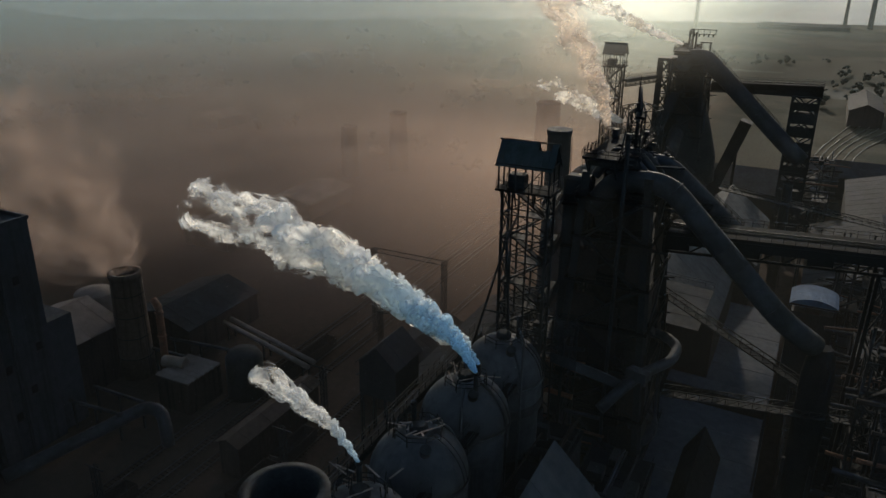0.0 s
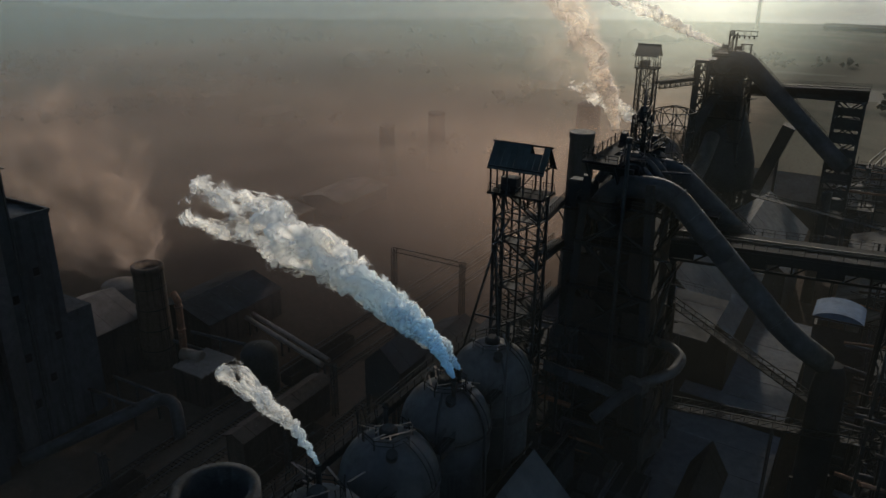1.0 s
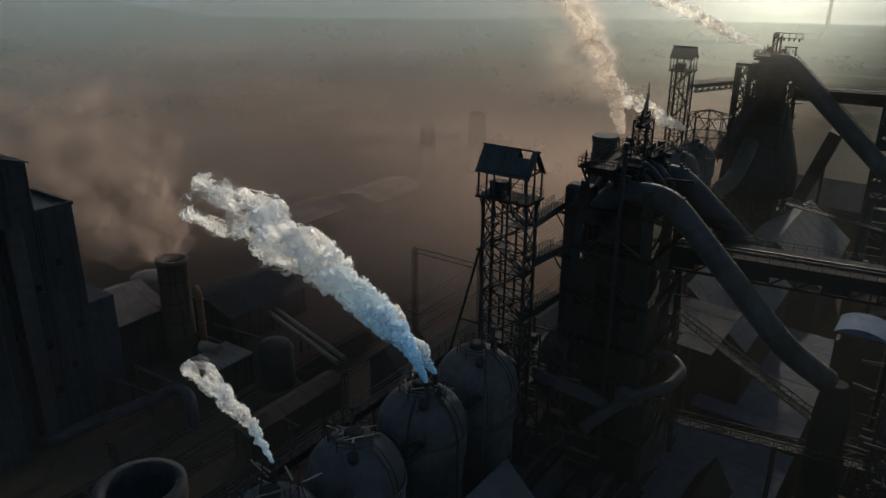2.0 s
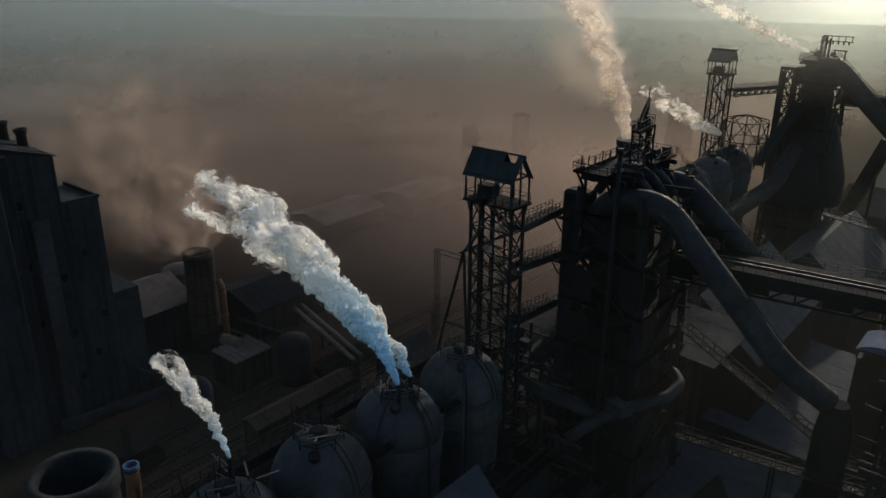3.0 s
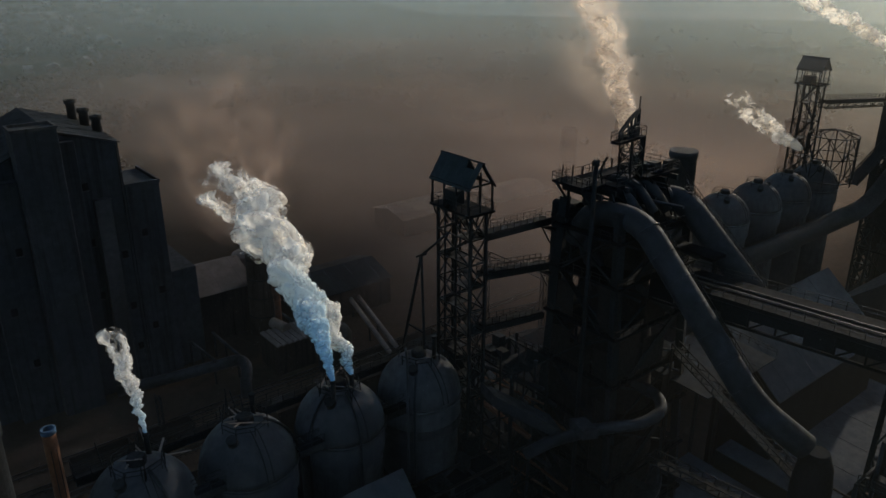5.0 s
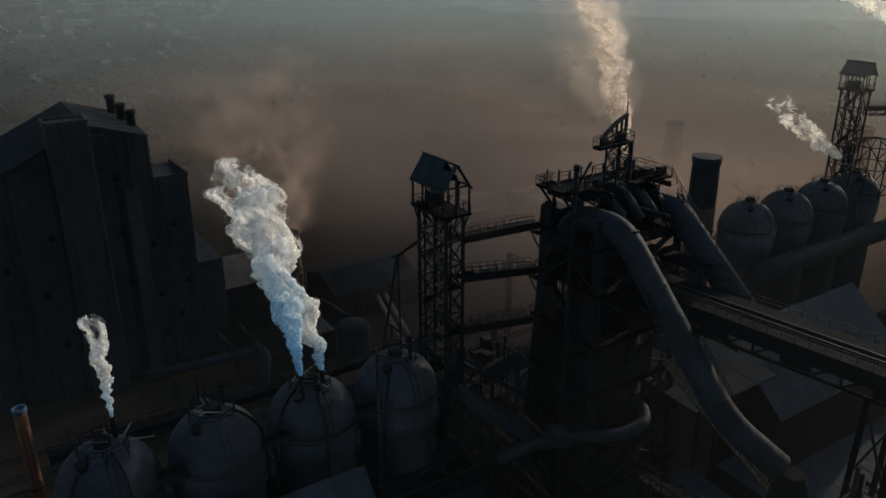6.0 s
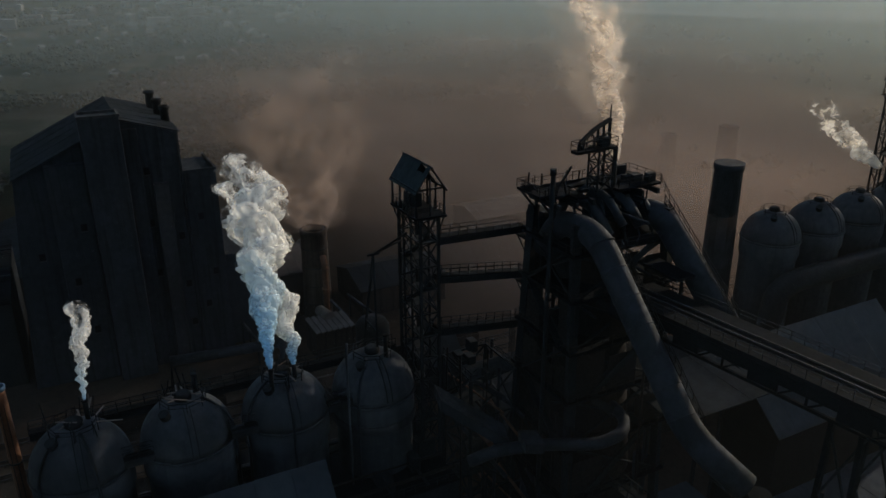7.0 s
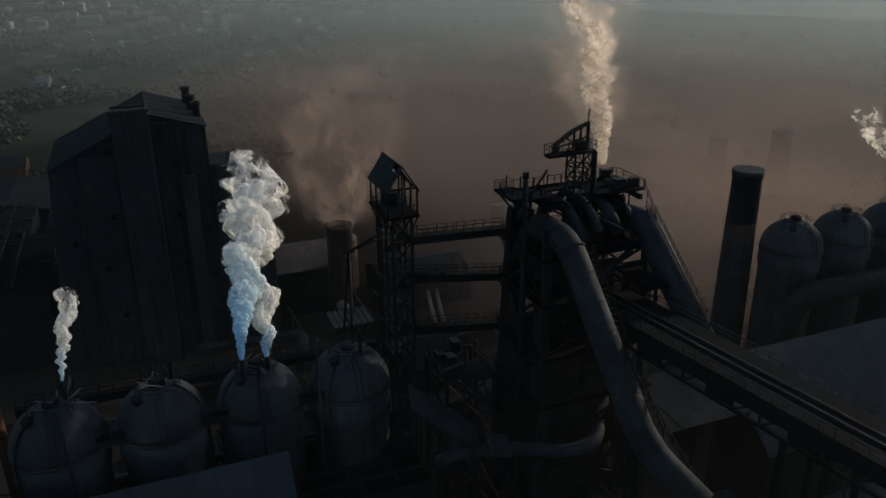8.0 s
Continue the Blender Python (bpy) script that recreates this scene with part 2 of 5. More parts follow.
def unit(kind, mat, sides=8):
    """A shared one-metre box or drum for straight members."""
    key = (kind, mat.name, sides)
    if key not in UNIT:
        bm = bmesh.new()
        if kind == "bar":
            bmesh.ops.create_cube(bm, size=1)
        else:
            bmesh.ops.create_cone(bm, cap_ends=True, segments=sides, radius1=0.5, radius2=0.5, depth=1)
            for f in bm.faces:
                f.smooth = len(f.verts) == 4
        UNIT[key] = mesh_of(bm, kind, mat)
    return UNIT[key]


def member(name, p0, p1, w, mat, parent, h=None, kind="bar", label=""):
    """A straight bar or tube from p0 to p1, w wide and h high."""
    p0, p1 = Vector(p0), Vector(p1)
    d = p1 - p0
    ob = new(name, unit(kind, mat))
    up = "Y" if abs(d.normalized().z) < 0.99 else "X"
    q = d.to_track_quat("Z", up)
    ob.matrix_world = Matrix.LocRotScale((p0 + p1) / 2, q, (w, h or w, d.length))
    if parent:
        ob.parent = parent
    if label:
        ob["label"] = label
    return ob


def block(name, x0, x1, y0, y1, z0, z1, mat, parent, bevel=0.0, label=""):
    bm = bmesh.new()
    bmesh.ops.create_cube(bm, size=1)
    for v in bm.verts:
        v.co = Vector(((x0 + x1) / 2 + v.co.x * (x1 - x0), (y0 + y1) / 2 + v.co.y * (y1 - y0), (z0 + z1) / 2 + v.co.z * (z1 - z0)))
    if bevel:
        bmesh.ops.bevel(bm, geom=bm.edges[:], offset=bevel, segments=1, affect="EDGES")
    return part(name, bm, mat, parent, label)


def lathe(name, x, y, profile, mat, parent, seg=40, label=""):
    """A turned body round an upright axis; profile: (radius, height) from the bottom."""
    bm = bmesh.new()
    rings = []
    for r, z in profile:
        rings.append([bm.verts.new((x + r * math.cos(2 * math.pi * i / seg), y + r * math.sin(2 * math.pi * i / seg), z)) for i in range(seg)])
    for lo, hi in zip(rings, rings[1:]):
        for i in range(seg):
            bm.faces.new((lo[i], lo[(i + 1) % seg], hi[(i + 1) % seg], hi[i])).smooth = True
    bm.faces.new(rings[0][::-1])
    bm.faces.new(rings[-1])
    return part(name, bm, mat, parent, label)


def tube(name, points, r, mat, parent, seg=16, r2=None, label="", bend=4):
    """A pipe through points, its corners rounded."""
    pts = [Vector(p) for p in points]
    path = [pts[0]]
    for a, b, c in zip(pts, pts[1:], pts[2:]):
        k = min((b - a).length, (c - b).length) * 0.42
        s, e = b + (a - b).normalized() * k, b + (c - b).normalized() * k
        for i in range(bend + 1):
            t = i / bend
            path.append((1 - t) ** 2 * s + 2 * t * (1 - t) * b + t * t * e)
    path.append(pts[-1])
    bm = bmesh.new()
    rings = []
    for i, p in enumerate(path):
        d = (path[min(i + 1, len(path) - 1)] - path[max(i - 1, 0)]).normalized()
        side = d.cross(Vector((0, 0, 1)))
        side = side.normalized() if side.length > 0.05 else Vector((1, 0, 0))
        up = side.cross(d)
        rr = r + ((r2 if r2 is not None else r) - r) * i / (len(path) - 1)
        rings.append([bm.verts.new(p + (side * math.cos(2 * math.pi * j / seg) + up * math.sin(2 * math.pi * j / seg)) * rr) for j in range(seg)])
    for lo, hi in zip(rings, rings[1:]):
        for j in range(seg):
            bm.faces.new((lo[j], lo[(j + 1) % seg], hi[(j + 1) % seg], hi[j])).smooth = True
    bm.faces.new(rings[0])
    bm.faces.new(rings[-1][::-1])
    bmesh.ops.recalc_face_normals(bm, faces=bm.faces[:])
    return part(name, bm, mat, parent, label)


def slab(name, corners, thick, mat, parent, label=""):
    """A flat plate over four corners, thick metres deep below them."""
    bm = bmesh.new()
    top = [bm.verts.new(c) for c in corners]
    low = [bm.verts.new(Vector(c) - Vector((0, 0, thick))) for c in corners]
    bm.faces.new(top)
    bm.faces.new(low[::-1])
    for i in range(len(top)):
        j = (i + 1) % len(top)
        bm.faces.new((top[i], low[i], low[j], top[j]))
    bmesh.ops.recalc_face_normals(bm, faces=bm.faces[:])
    return part(name, bm, mat, parent, label)


def railing(p0, p1, parent, mat=None, high=1.1, step=1.6, w=0.07):
    """Posts, hand rail and knee rail between two points on a deck."""
    mat = mat or STEEL
    p0, p1 = Vector(p0), Vector(p1)
    n = max(1, round((p1 - p0).length / step))
    up = Vector((0, 0, high))
    rail = member("railing", p0 + up, p1 + up, w, mat, parent)
    back = rail.matrix_basis.inverted()
    subs = [member("rail_post", p0.lerp(p1, i / n), p0.lerp(p1, i / n) + up, w, mat, rail) for i in range(n + 1)]
    subs.append(member("knee_rail", p0 + up * 0.55, p1 + up * 0.55, w * 0.8, mat, rail))
    for s in subs:
        s.matrix_parent_inverse = back


def lattice_tower(t, x0, x1, y0, y1, z0, z1, steps, mat, leg=0.32, brace=0.16, decks=True, top=None):
    """Four legs, cross braces on each face of each storey, and a deck with stairs on each storey. top: a narrower head (dx, dy)."""
    dx, dy = top or (0, 0)
    def corner(i, z):
        f = (z - z0) / (z1 - z0)
        xa, xb, ya, yb = x0 + dx * f, x1 - dx * f, y0 + dy * f, y1 - dy * f
        return Vector(((xa, ya, z), (xb, ya, z), (xb, yb, z), (xa, yb, z))[i])
    for i in range(4):
        member("leg", corner(i, z0), corner(i, z1), leg, mat, t)
    hgt = (z1 - z0) / steps
    for k in range(steps):
        za, zb = z0 + k * hgt, z0 + (k + 1) * hgt
        for i in range(4):
            j = (i + 1) % 4
            member("strut", corner(i, zb), corner(j, zb), brace * 1.2, mat, t)
            member("brace", corner(i, za), corner(j, zb), brace, mat, t)
            member("brace", corner(j, za), corner(i, zb), brace, mat, t)
        if decks:
            a, c = corner(0, zb), corner(2, zb)
            mid = (a.x + c.x) / 2
            lo = mid if k % 2 else a.x + 0.1
            block("deck", lo, lo + (c.x - a.x) / 2 - 0.1, a.y + 0.2, c.y - 0.2, zb - 0.09, zb - 0.01, mat, t)
            y = a.y + 1.0 if k % 2 else c.y - 1.0
            s, e = (a.x + 0.8, c.x - 0.8) if k % 2 else (c.x - 0.8, a.x + 0.8)
            member("stair_flight", (s, y, za), (e, y, zb), 0.9, mat, t, 0.22)
            if y:
                member("hand_rail", (s, y + 0.4, za + 1), (e, y + 0.4, zb + 1), 0.06, mat, t)


# ---- ground and distance ----
def disc(name, radius, z, mat, label, category):
    bm = bmesh.new()
    rings = [0, 60, 150, 300, 600, 1200, 2500, radius]
    prev = None
    for r in rings[1:]:
        ring = [bm.verts.new((-100 + r * math.cos(i * math.pi / 32), 150 + r * math.sin(i * math.pi / 32), z)) for i in range(64)]
        if prev:
            for i in range(64):
                bm.faces.new((prev[i], ring[i], ring[(i + 1) % 64], prev[(i + 1) % 64]))
        else:
            bm.faces.new(ring)
        prev = ring
    return tagged(part(name, bm, mat), label, category, kind="structure")


disc("ground", 4800, 0.0, GROUND, "flat brown dusty ground of the works", "ground")


def water():
    shore = [(-4200, 1500), (-2200, 1150), (-1500, 950), (-960, 800), (-700, 960), (-545, 1130), (-200, 1260), (70, 1350), (700, 1500), (2400, 2000),
             (3200, 2600), (1600, 4300), (-600, 4700), (-3000, 3700)]
    bm = bmesh.new()
    bm.faces.new([bm.verts.new((x, y, 0.4)) for x, y in shore])
    ob = part("water", bm, WATER)
    ob.data.flip_normals() if ob.data.polygons[0].normal.z < 0 else None
    tagged(ob, "pale grey water along the horizon", "water", kind="structure")


water()


# ---- blast furnace lift tower with its gabled cabin ----
def lift_tower(x0, x1, y0, y1, top, steps, label, hole=True):
    t = thing("lift_tower", label, "tower")
    lattice_tower(t, x0 + 0.7, x1 - 0.5, y0 + 0.7, y1 - 0.8, 0, top - 6.6, steps, STEEL, 0.34, 0.14)
    for dx in (2.1, 4.3):
        for y in (y0 + 0.7, y1 - 0.8):
            member("guide_rail", (x0 + dx, y, 0), (x0 + dx, y, top - 6.6), 0.22, STEEL, t)
    block("lift_cage", x0 + 2.3, x0 + 4.1, y0 + 1.2, y1 - 1.4, (top - 6.6) * 0.62, (top - 6.6) * 0.62 + 3.0, STEEL, t, 0.05)
    z = top - 6.6
    block("cabin_floor", x0 - 0.1, x1 + 0.1, y0 - 0.1, y1 + 0.1, z, z + 0.3, DECK, t)
    e = top - 2.9
    for i in range(4):
        for y in (y0 + 0.1, y1 - 0.1):
            x = x0 + 0.3 + (x1 - x0 - 0.6) * i / 3
            member("cabin_post", (x, y, z + 0.3), (x, y, e), 0.2, STEEL, t)
    for x in (x0 + 0.3, x1 - 0.3):
        member("cabin_post", (x, (y0 + y1) / 2, z + 0.3), (x, (y0 + y1) / 2, e + 1.6), 0.18, STEEL, t)
        member("tie_beam", (x, y0, e), (x, y1, e), 0.2, STEEL, t)
        railing((x, y0, z + 0.3), (x, y1, z + 0.3), t)
    for y in (y0 + 0.1, y1 - 0.1):
        member("eaves_beam", (x0, y, e), (x1, y, e), 0.2, STEEL, t)
        railing((x0, y, z + 0.3), (x1, y, z + 0.3), t)
    block("winch_house", x0 + 1.2, x0 + 3.4, y0 + 1.2, y1 - 1.2, z + 0.3, z + 2.1, STEEL, t, 0.1)
    member("cabin_brace", (x0 + 3.6, y0 + 0.1, z + 0.3), (x1 - 1.0, y0 + 0.1, e), 0.12, STEEL, t)
    for x in (x0 + 0.7, x0 + 2.6, x1 - 2.4, x1 - 0.5):
        for ya, yb in ((y0 + 0.7, y0 - 0.05), (y1 - 0.8, y1 + 0.05)):
            member("floor_bracket", (x, ya, z - 2.0), (x, yb, z), 0.16, STEEL, t)
    m = (y0 + y1) / 2
    n = 9
    member("ridge_beam", (x0 - 0.4, m, top - 0.12), (x1 + 0.4, m, top - 0.12), 0.2, STEEL, t)
    member("purlin", (x0 - 0.4, (y0 + m) / 2, (top + e) / 2 - 0.25), (x1 + 0.4, (y0 + m) / 2, (top + e) / 2 - 0.25), 0.12, STEEL, t)
    for side, ye in ((0, y0 - 0.15), (1, y1 + 0.15)):
        for i in range(n):
            xa, xb = x0 - 0.15 + (x1 - x0 + 0.3) * i / n, x0 - 0.15 + (x1 - x0 + 0.3) * (i + 1) / n - 0.03
            yt, zt = m, top
            if hole and side == 0 and i in (6, 7):
                yt, zt = m + (ye - m) * 0.3, top + (e - 0.3 - top) * 0.3
            if hole and side == 1 and i in (6, 7):
                continue
            dz = 0.02 * (i % 2)
            slab("roof_sheet", [(xa, ye, e - 0.3 + dz), (xb, ye, e - 0.3 + dz), (xb, yt, zt + dz), (xa, yt, zt + dz)], 0.08, TEAL, t)
    for i in range(4):
        x = x0 + (x1 - x0) * i / 3
        for ye in (y0 - 0.12, y1 + 0.12):
            member("rafter", (x, ye, e - 0.42), (x, m, top - 0.14), 0.14, STEEL, t)
    return t


def walkway(x, y0, y1, z0, z1, w=1.7, label="sooty steel footbridge with railings", truss=0.0, xe=None):
    """A footbridge from (x, y0, z0) to (xe or x, y1, z1)."""
    t = thing("footbridge", label, "bridge")
    a, b = Vector((x, y0, z0)), Vector((x if xe is None else xe, y1, z1))
    side = (b - a).cross(Vector((0, 0, 1))).normalized() * (w / 2)
    member("deck", a, b, w, DECK, t, 0.18)
    for s in (-1, 1):
        p, q = a + side * s, b + side * s
        railing(p, q, t)
        drop = Vector((0, 0, 0.45))
        member("girder", p - drop, q - drop, 0.16, STEEL, t, 0.85)
        if truss:
            n, drop = 8, Vector((0, 0, truss))
            member("chord", p - drop, q - drop, 0.25, STEEL, t)
            for i in range(n):
                c, d = p.lerp(q, i / n), p.lerp(q, (i + 1) / n)
                member("diagonal", c - drop, d, 0.15, STEEL, t)
                member("upright", c - drop, c, 0.15, STEEL, t)
    return t


lift_tower(-36.0, -28.5, 89.3, 93.3, 68.1, 19, "sooty lattice lift tower with a torn gabled sheet roof")
BACKSTAY = thing("raking_frame", "sooty raking steel frame propping the lift tower", "steel frame")
member("leg", (-40.6, 84.4, 26), (-32.6, 85.2, 56.6), 0.26, STEEL, BACKSTAY)
member("leg", (-31.4, 84.8, 40.0), (-32.6, 85.2, 56.6), 0.26, STEEL, BACKSTAY)
member("tie", (-32.6, 85.2, 56.6), (-33.0, 90.0, 58.5), 0.2, STEEL, BACKSTAY)
member("tie", (-32.6, 85.2, 56.6), (-34.6, 90.0, 57.0), 0.2, STEEL, BACKSTAY)
member("strut", (-35.2, 84.9, 46.4), (-31.9, 84.9, 46.4), 0.2, STEEL, BACKSTAY)
member("strut", (-32.6, 84.4, 56.6), (-32.6, 86.0, 56.6), 0.24, STEEL, BACKSTAY)
GUIDE = thing("riser_pipe", "thin pale riser pipe against the stove", "pipe")
tube("pipe", [(-27.6, 79.2, 20), (-27.6, 79.2, 46.5), (-28.4, 79.6, 47.5)], 0.16, SHELL, GUIDE, 8)
walkway(-30.0, 92.6, 107.6, 58.5, 56.6, 1.6, xe=-33.2)
walkway(-29.6, 92.5, 107.7, 53.4, 49.9, 1.6, xe=-33.0)
walkway(-29.6, 92.4, 106.5, 46.0, 42.6, 1.6, xe=-32.6)


# ---- blast furnaces ----
def blast_furnace(cx, cy, label, full=True):
    """A furnace in its column frame: shaft, ring platforms, head with crane, uptakes."""
    t = thing("blast_furnace", label, "blast furnace")
    lathe("shaft", cx, cy, [(6.4, 0), (6.6, 14), (6.9, 20), (6.2, 27), (4.4, 46), (3.2, 52), (3.0, 56), (2.2, 60)], RUST, t, 36)
    for sx, sy in ((-1, -1), (1, -1), (1, 1), (-1, 1)):
        member("column", (cx + sx * 8.0, cy + sy * 8.2, 0), (cx + sx * 4.6, cy + sy * 7.2, 61), 1.1, STEEL, t)
    for z in (14, 22, 30, 37, 44, 51, 57):
        f = z / 61
        rx, ry = 8.0 - 3.4 * f + 0.9, 8.2 - 1.0 * f + 0.9
        block("platform", cx - rx, cx + rx, cy - ry, cy + ry, z, z + 0.35, DECK, t)
        for p, q in (((-rx, -ry), (rx, -ry)), ((rx, -ry), (rx, ry)), ((-rx, -ry), (-rx, ry))):
            railing((cx + p[0], cy + p[1], z + 0.35), (cx + q[0], cy + q[1], z + 0.35), t, RUST)
    for za, zb in ((0, 14), (14, 22), (22, 30), (30, 37), (37, 44), (44, 51), (51, 57)):
        def at(sx, sy, z):
            f = z / 61
            return (cx + sx * (8.0 - 3.4 * f), cy + sy * (8.2 - 1.0 * f), z)
        for a, b in (((-1, -1), (1, -1)), ((-1, -1), (-1, 1)), ((1, -1), (1, 1))):
            member("brace", at(*a, za), at(*b, zb), 0.28, STEEL, t)
            member("brace", at(*b, za), at(*a, zb), 0.28, STEEL, t)
    # head
    for q in ((-4.6, 0.6, -9.2, -5.6), (-4.6, -2.2, -5.6, 8.3), (-2.2, 2.4, -5.6, -3.9), (-2.2, 1.8, 1.2, 8.3)):
        block("head_platform", cx + q[0], cx + q[1], cy + q[2], cy + q[3], 63.2, 63.5, DECK, t)
    corners = [(-4.6, 8.3), (-4.6, -9.2), (0.6, -9.2), (0.6, -5.6), (2.4, -5.6), (2.4, -3.9)]
    for a, b in zip(corners, corners[1:]):
        railing((cx + a[0], cy + a[1], 63.5), (cx + b[0], cy + b[1], 63.5), t)
    for a, b in (((-4.6, 8.3), (1.8, 8.3)), ((1.8, 8.3), (1.8, 1.2))):
        railing((cx + a[0], cy + a[1], 63.5), (cx + b[0], cy + b[1], 63.5), t)
    for i in range(7):
        member("head_beam", (cx - 4.4, cy - 8 + i * 2.6, 62.5), (cx + 2.2, cy - 8 + i * 2.6, 62.5), 0.4, STEEL, t, 0.7)
    for i in range(6):
        y = cy - 6.0 + i * 2.2
        member("head_strut", (cx + 2.0, y, 62.6), (cx + 4.2, y + 0.6, 57.2), 0.22, STEEL, t)
    lathe("bell_hopper", cx - 0.4, cy + 0.2, [(1.6, 57), (2.2, 59.6), (2.3, 61.4), (1.7, 62.6), (1.0, 63.4)], STEEL, t, 24)
    for k in range(9):
        x, y = cx - 2.0 + 0.45 * k, cy + 0.6 + 0.7 * k
        member("under_brace", (x, y, 62.9), (x + (1.6 if k % 2 else -1.2), y + 0.9, 57.4), 0.2, STEEL, t)
        member("cross_pipe", (cx - 4.0, y - 2.4, 60.2 + 0.25 * k), (cx + 3.2, y - 1.6, 59.6 + 0.3 * k), 0.3, STEEL, t, kind="drum")
    # fat gas pipes lying across the head
    for y, z, r in ((-3.4, 62.0, 0.7), (-1.2, 62.9, 0.55), (1.6, 62.4, 0.75), (4.6, 61.7, 0.6)):
        tube("head_pipe", [(cx - 4.2, cy + y, z - 2.6), (cx - 2.6, cy + y, z + 0.2), (cx + 1.6, cy + y + 0.8, z), (cx + 4.2, cy + y + 1.6, z - 3.4)], r, PIPE, t, 12)
    rnd = random.Random(int(cx * 7 + cy))
    levels = (14, 22, 30, 37, 44, 51, 57)
    for i, (za, zb) in enumerate(zip(levels, levels[1:])):
        f = za / 61
        rx, ry = 8.0 - 3.4 * f, 8.2 - 1.0 * f
        # stair flights on two faces, sheeting on some bays, pipes up the side
        s = 1 if i % 2 else -1
        member("stair_flight", (cx - s * rx * 0.7, cy - ry - 0.6, za + 0.4), (cx + s * rx * 0.7, cy - ry - 0.5, zb), 0.9, STEEL, t, 0.2)
        member("stair_flight", (cx + rx + 0.5, cy - s * ry * 0.6, za + 0.4), (cx + rx + 0.4, cy + s * ry * 0.6, zb), 0.2, STEEL, t, 0.9)
        for k in range(3):
            if rnd.random() < 0.55:
                y = cy - ry + 2 * ry * (k + rnd.random() * 0.3) / 3
                block("wall_sheet", cx + rx + 0.05, cx + rx + 0.12, y, y + 2 * ry / 3.2, za + 0.4, zb - rnd.uniform(0.2, 3.5), RUST, t)
            if rnd.random() < 0.55:
                x = cx - rx + 2 * rx * (k + rnd.random() * 0.3) / 3
                block("wall_sheet", x, x + 2 * rx / 3.2, cy - ry - 0.12, cy - ry - 0.05, za + 0.4, zb - rnd.uniform(0.2, 3.5), RUST, t)
            if rnd.random() < 0.6:
                y = cy - ry + 2 * ry * (k + rnd.random() * 0.3) / 3
                block("wall_sheet", cx - rx - 0.12, cx - rx - 0.05, y, y + 2 * ry / 3.2, za + 0.4, zb - rnd.uniform(0.2, 3.5), RUST, t)
    for k in range(16):
        a = rnd.uniform(0, 2 * math.pi)
        x, y, z = cx + 8.6 * math.cos(a), cy + 8.9 * math.sin(a), rnd.uniform(0, 30)
        h = rnd.uniform(12, 26)
        member("service_pipe", (x, y, z), (x - 0.6 * math.cos(a), y - 0.3 * math.sin(a), z + h), rnd.uniform(0.2, 0.6), PIPE if k % 3 else RUST, t, kind="drum")
    for k in range(10):
        z = rnd.uniform(24, 60)
        y = cy + rnd.uniform(-7, 7)
        member("service_pipe", (cx - 7, y, z), (cx + 8, y + rnd.uniform(-1, 1), z + rnd.uniform(-2, 2)), rnd.uniform(0.2, 0.45), PIPE, t, kind="drum")
    lathe("bustle_pipe", cx, cy, [(8.0, 15.0), (8.9, 15.6), (8.9, 16.6), (8.0, 17.2), (7.2, 16.6)], PIPE, t, 32)
    for k in range(9):
        y = cy - 8.4 + k * 2.0
        member("stub_rail", (cx - 4.4, y, 63.5), (cx - 4.4 + rnd.uniform(-0.2, 0.2), y, 64.6 + rnd.random()), 0.14, STEEL, t)
    for k in range(4):
        x, y = cx + rnd.uniform(-4, 0.8), cy + rnd.uniform(4.6, 7.5)
        block("machine_box", x - rnd.uniform(0.3, 0.9), x + rnd.uniform(0.3, 0.9), y - 0.6, y + rnd.uniform(0.3, 1.0), 63.5, 63.5 + rnd.uniform(0.6, 1.5), STEEL, t, 0.05)
    member("derrick_arm", (cx + 0.1, cy - 7.6, 63.5), (cx + 0.1, cy - 5.1, 66.9), 0.22, STEEL, t)
    member("derrick_arm", (cx + 0.1, cy - 5.7, 63.5), (cx + 0.1, cy - 6.2, 65.4), 0.16, STEEL, t)
    tube("vent_tube", [(cx + 0.3, cy + 1.5, 62), (cx + 0.3, cy + 1.5, 68.6)], 0.32, STEEL, t, 12)
    # uptake pipes rising out of the shaft
    for sy in (-5.6, 6.2):
        tube("uptake_pipe", [(cx - 1, cy + sy * 0.4, 48), (cx - 2.5, cy + sy * 0.8, 54), (cx - 1.5, cy + sy, 58.5)], 1.4, PIPE, t, 16)
    return t


FURNACE = blast_furnace(-24.2, 113.6, "soot-black blast furnace in its steel column frame")
FURNACE_B = blast_furnace(-38.5, 257.0, "second soot-black blast furnace wrapped in haze")


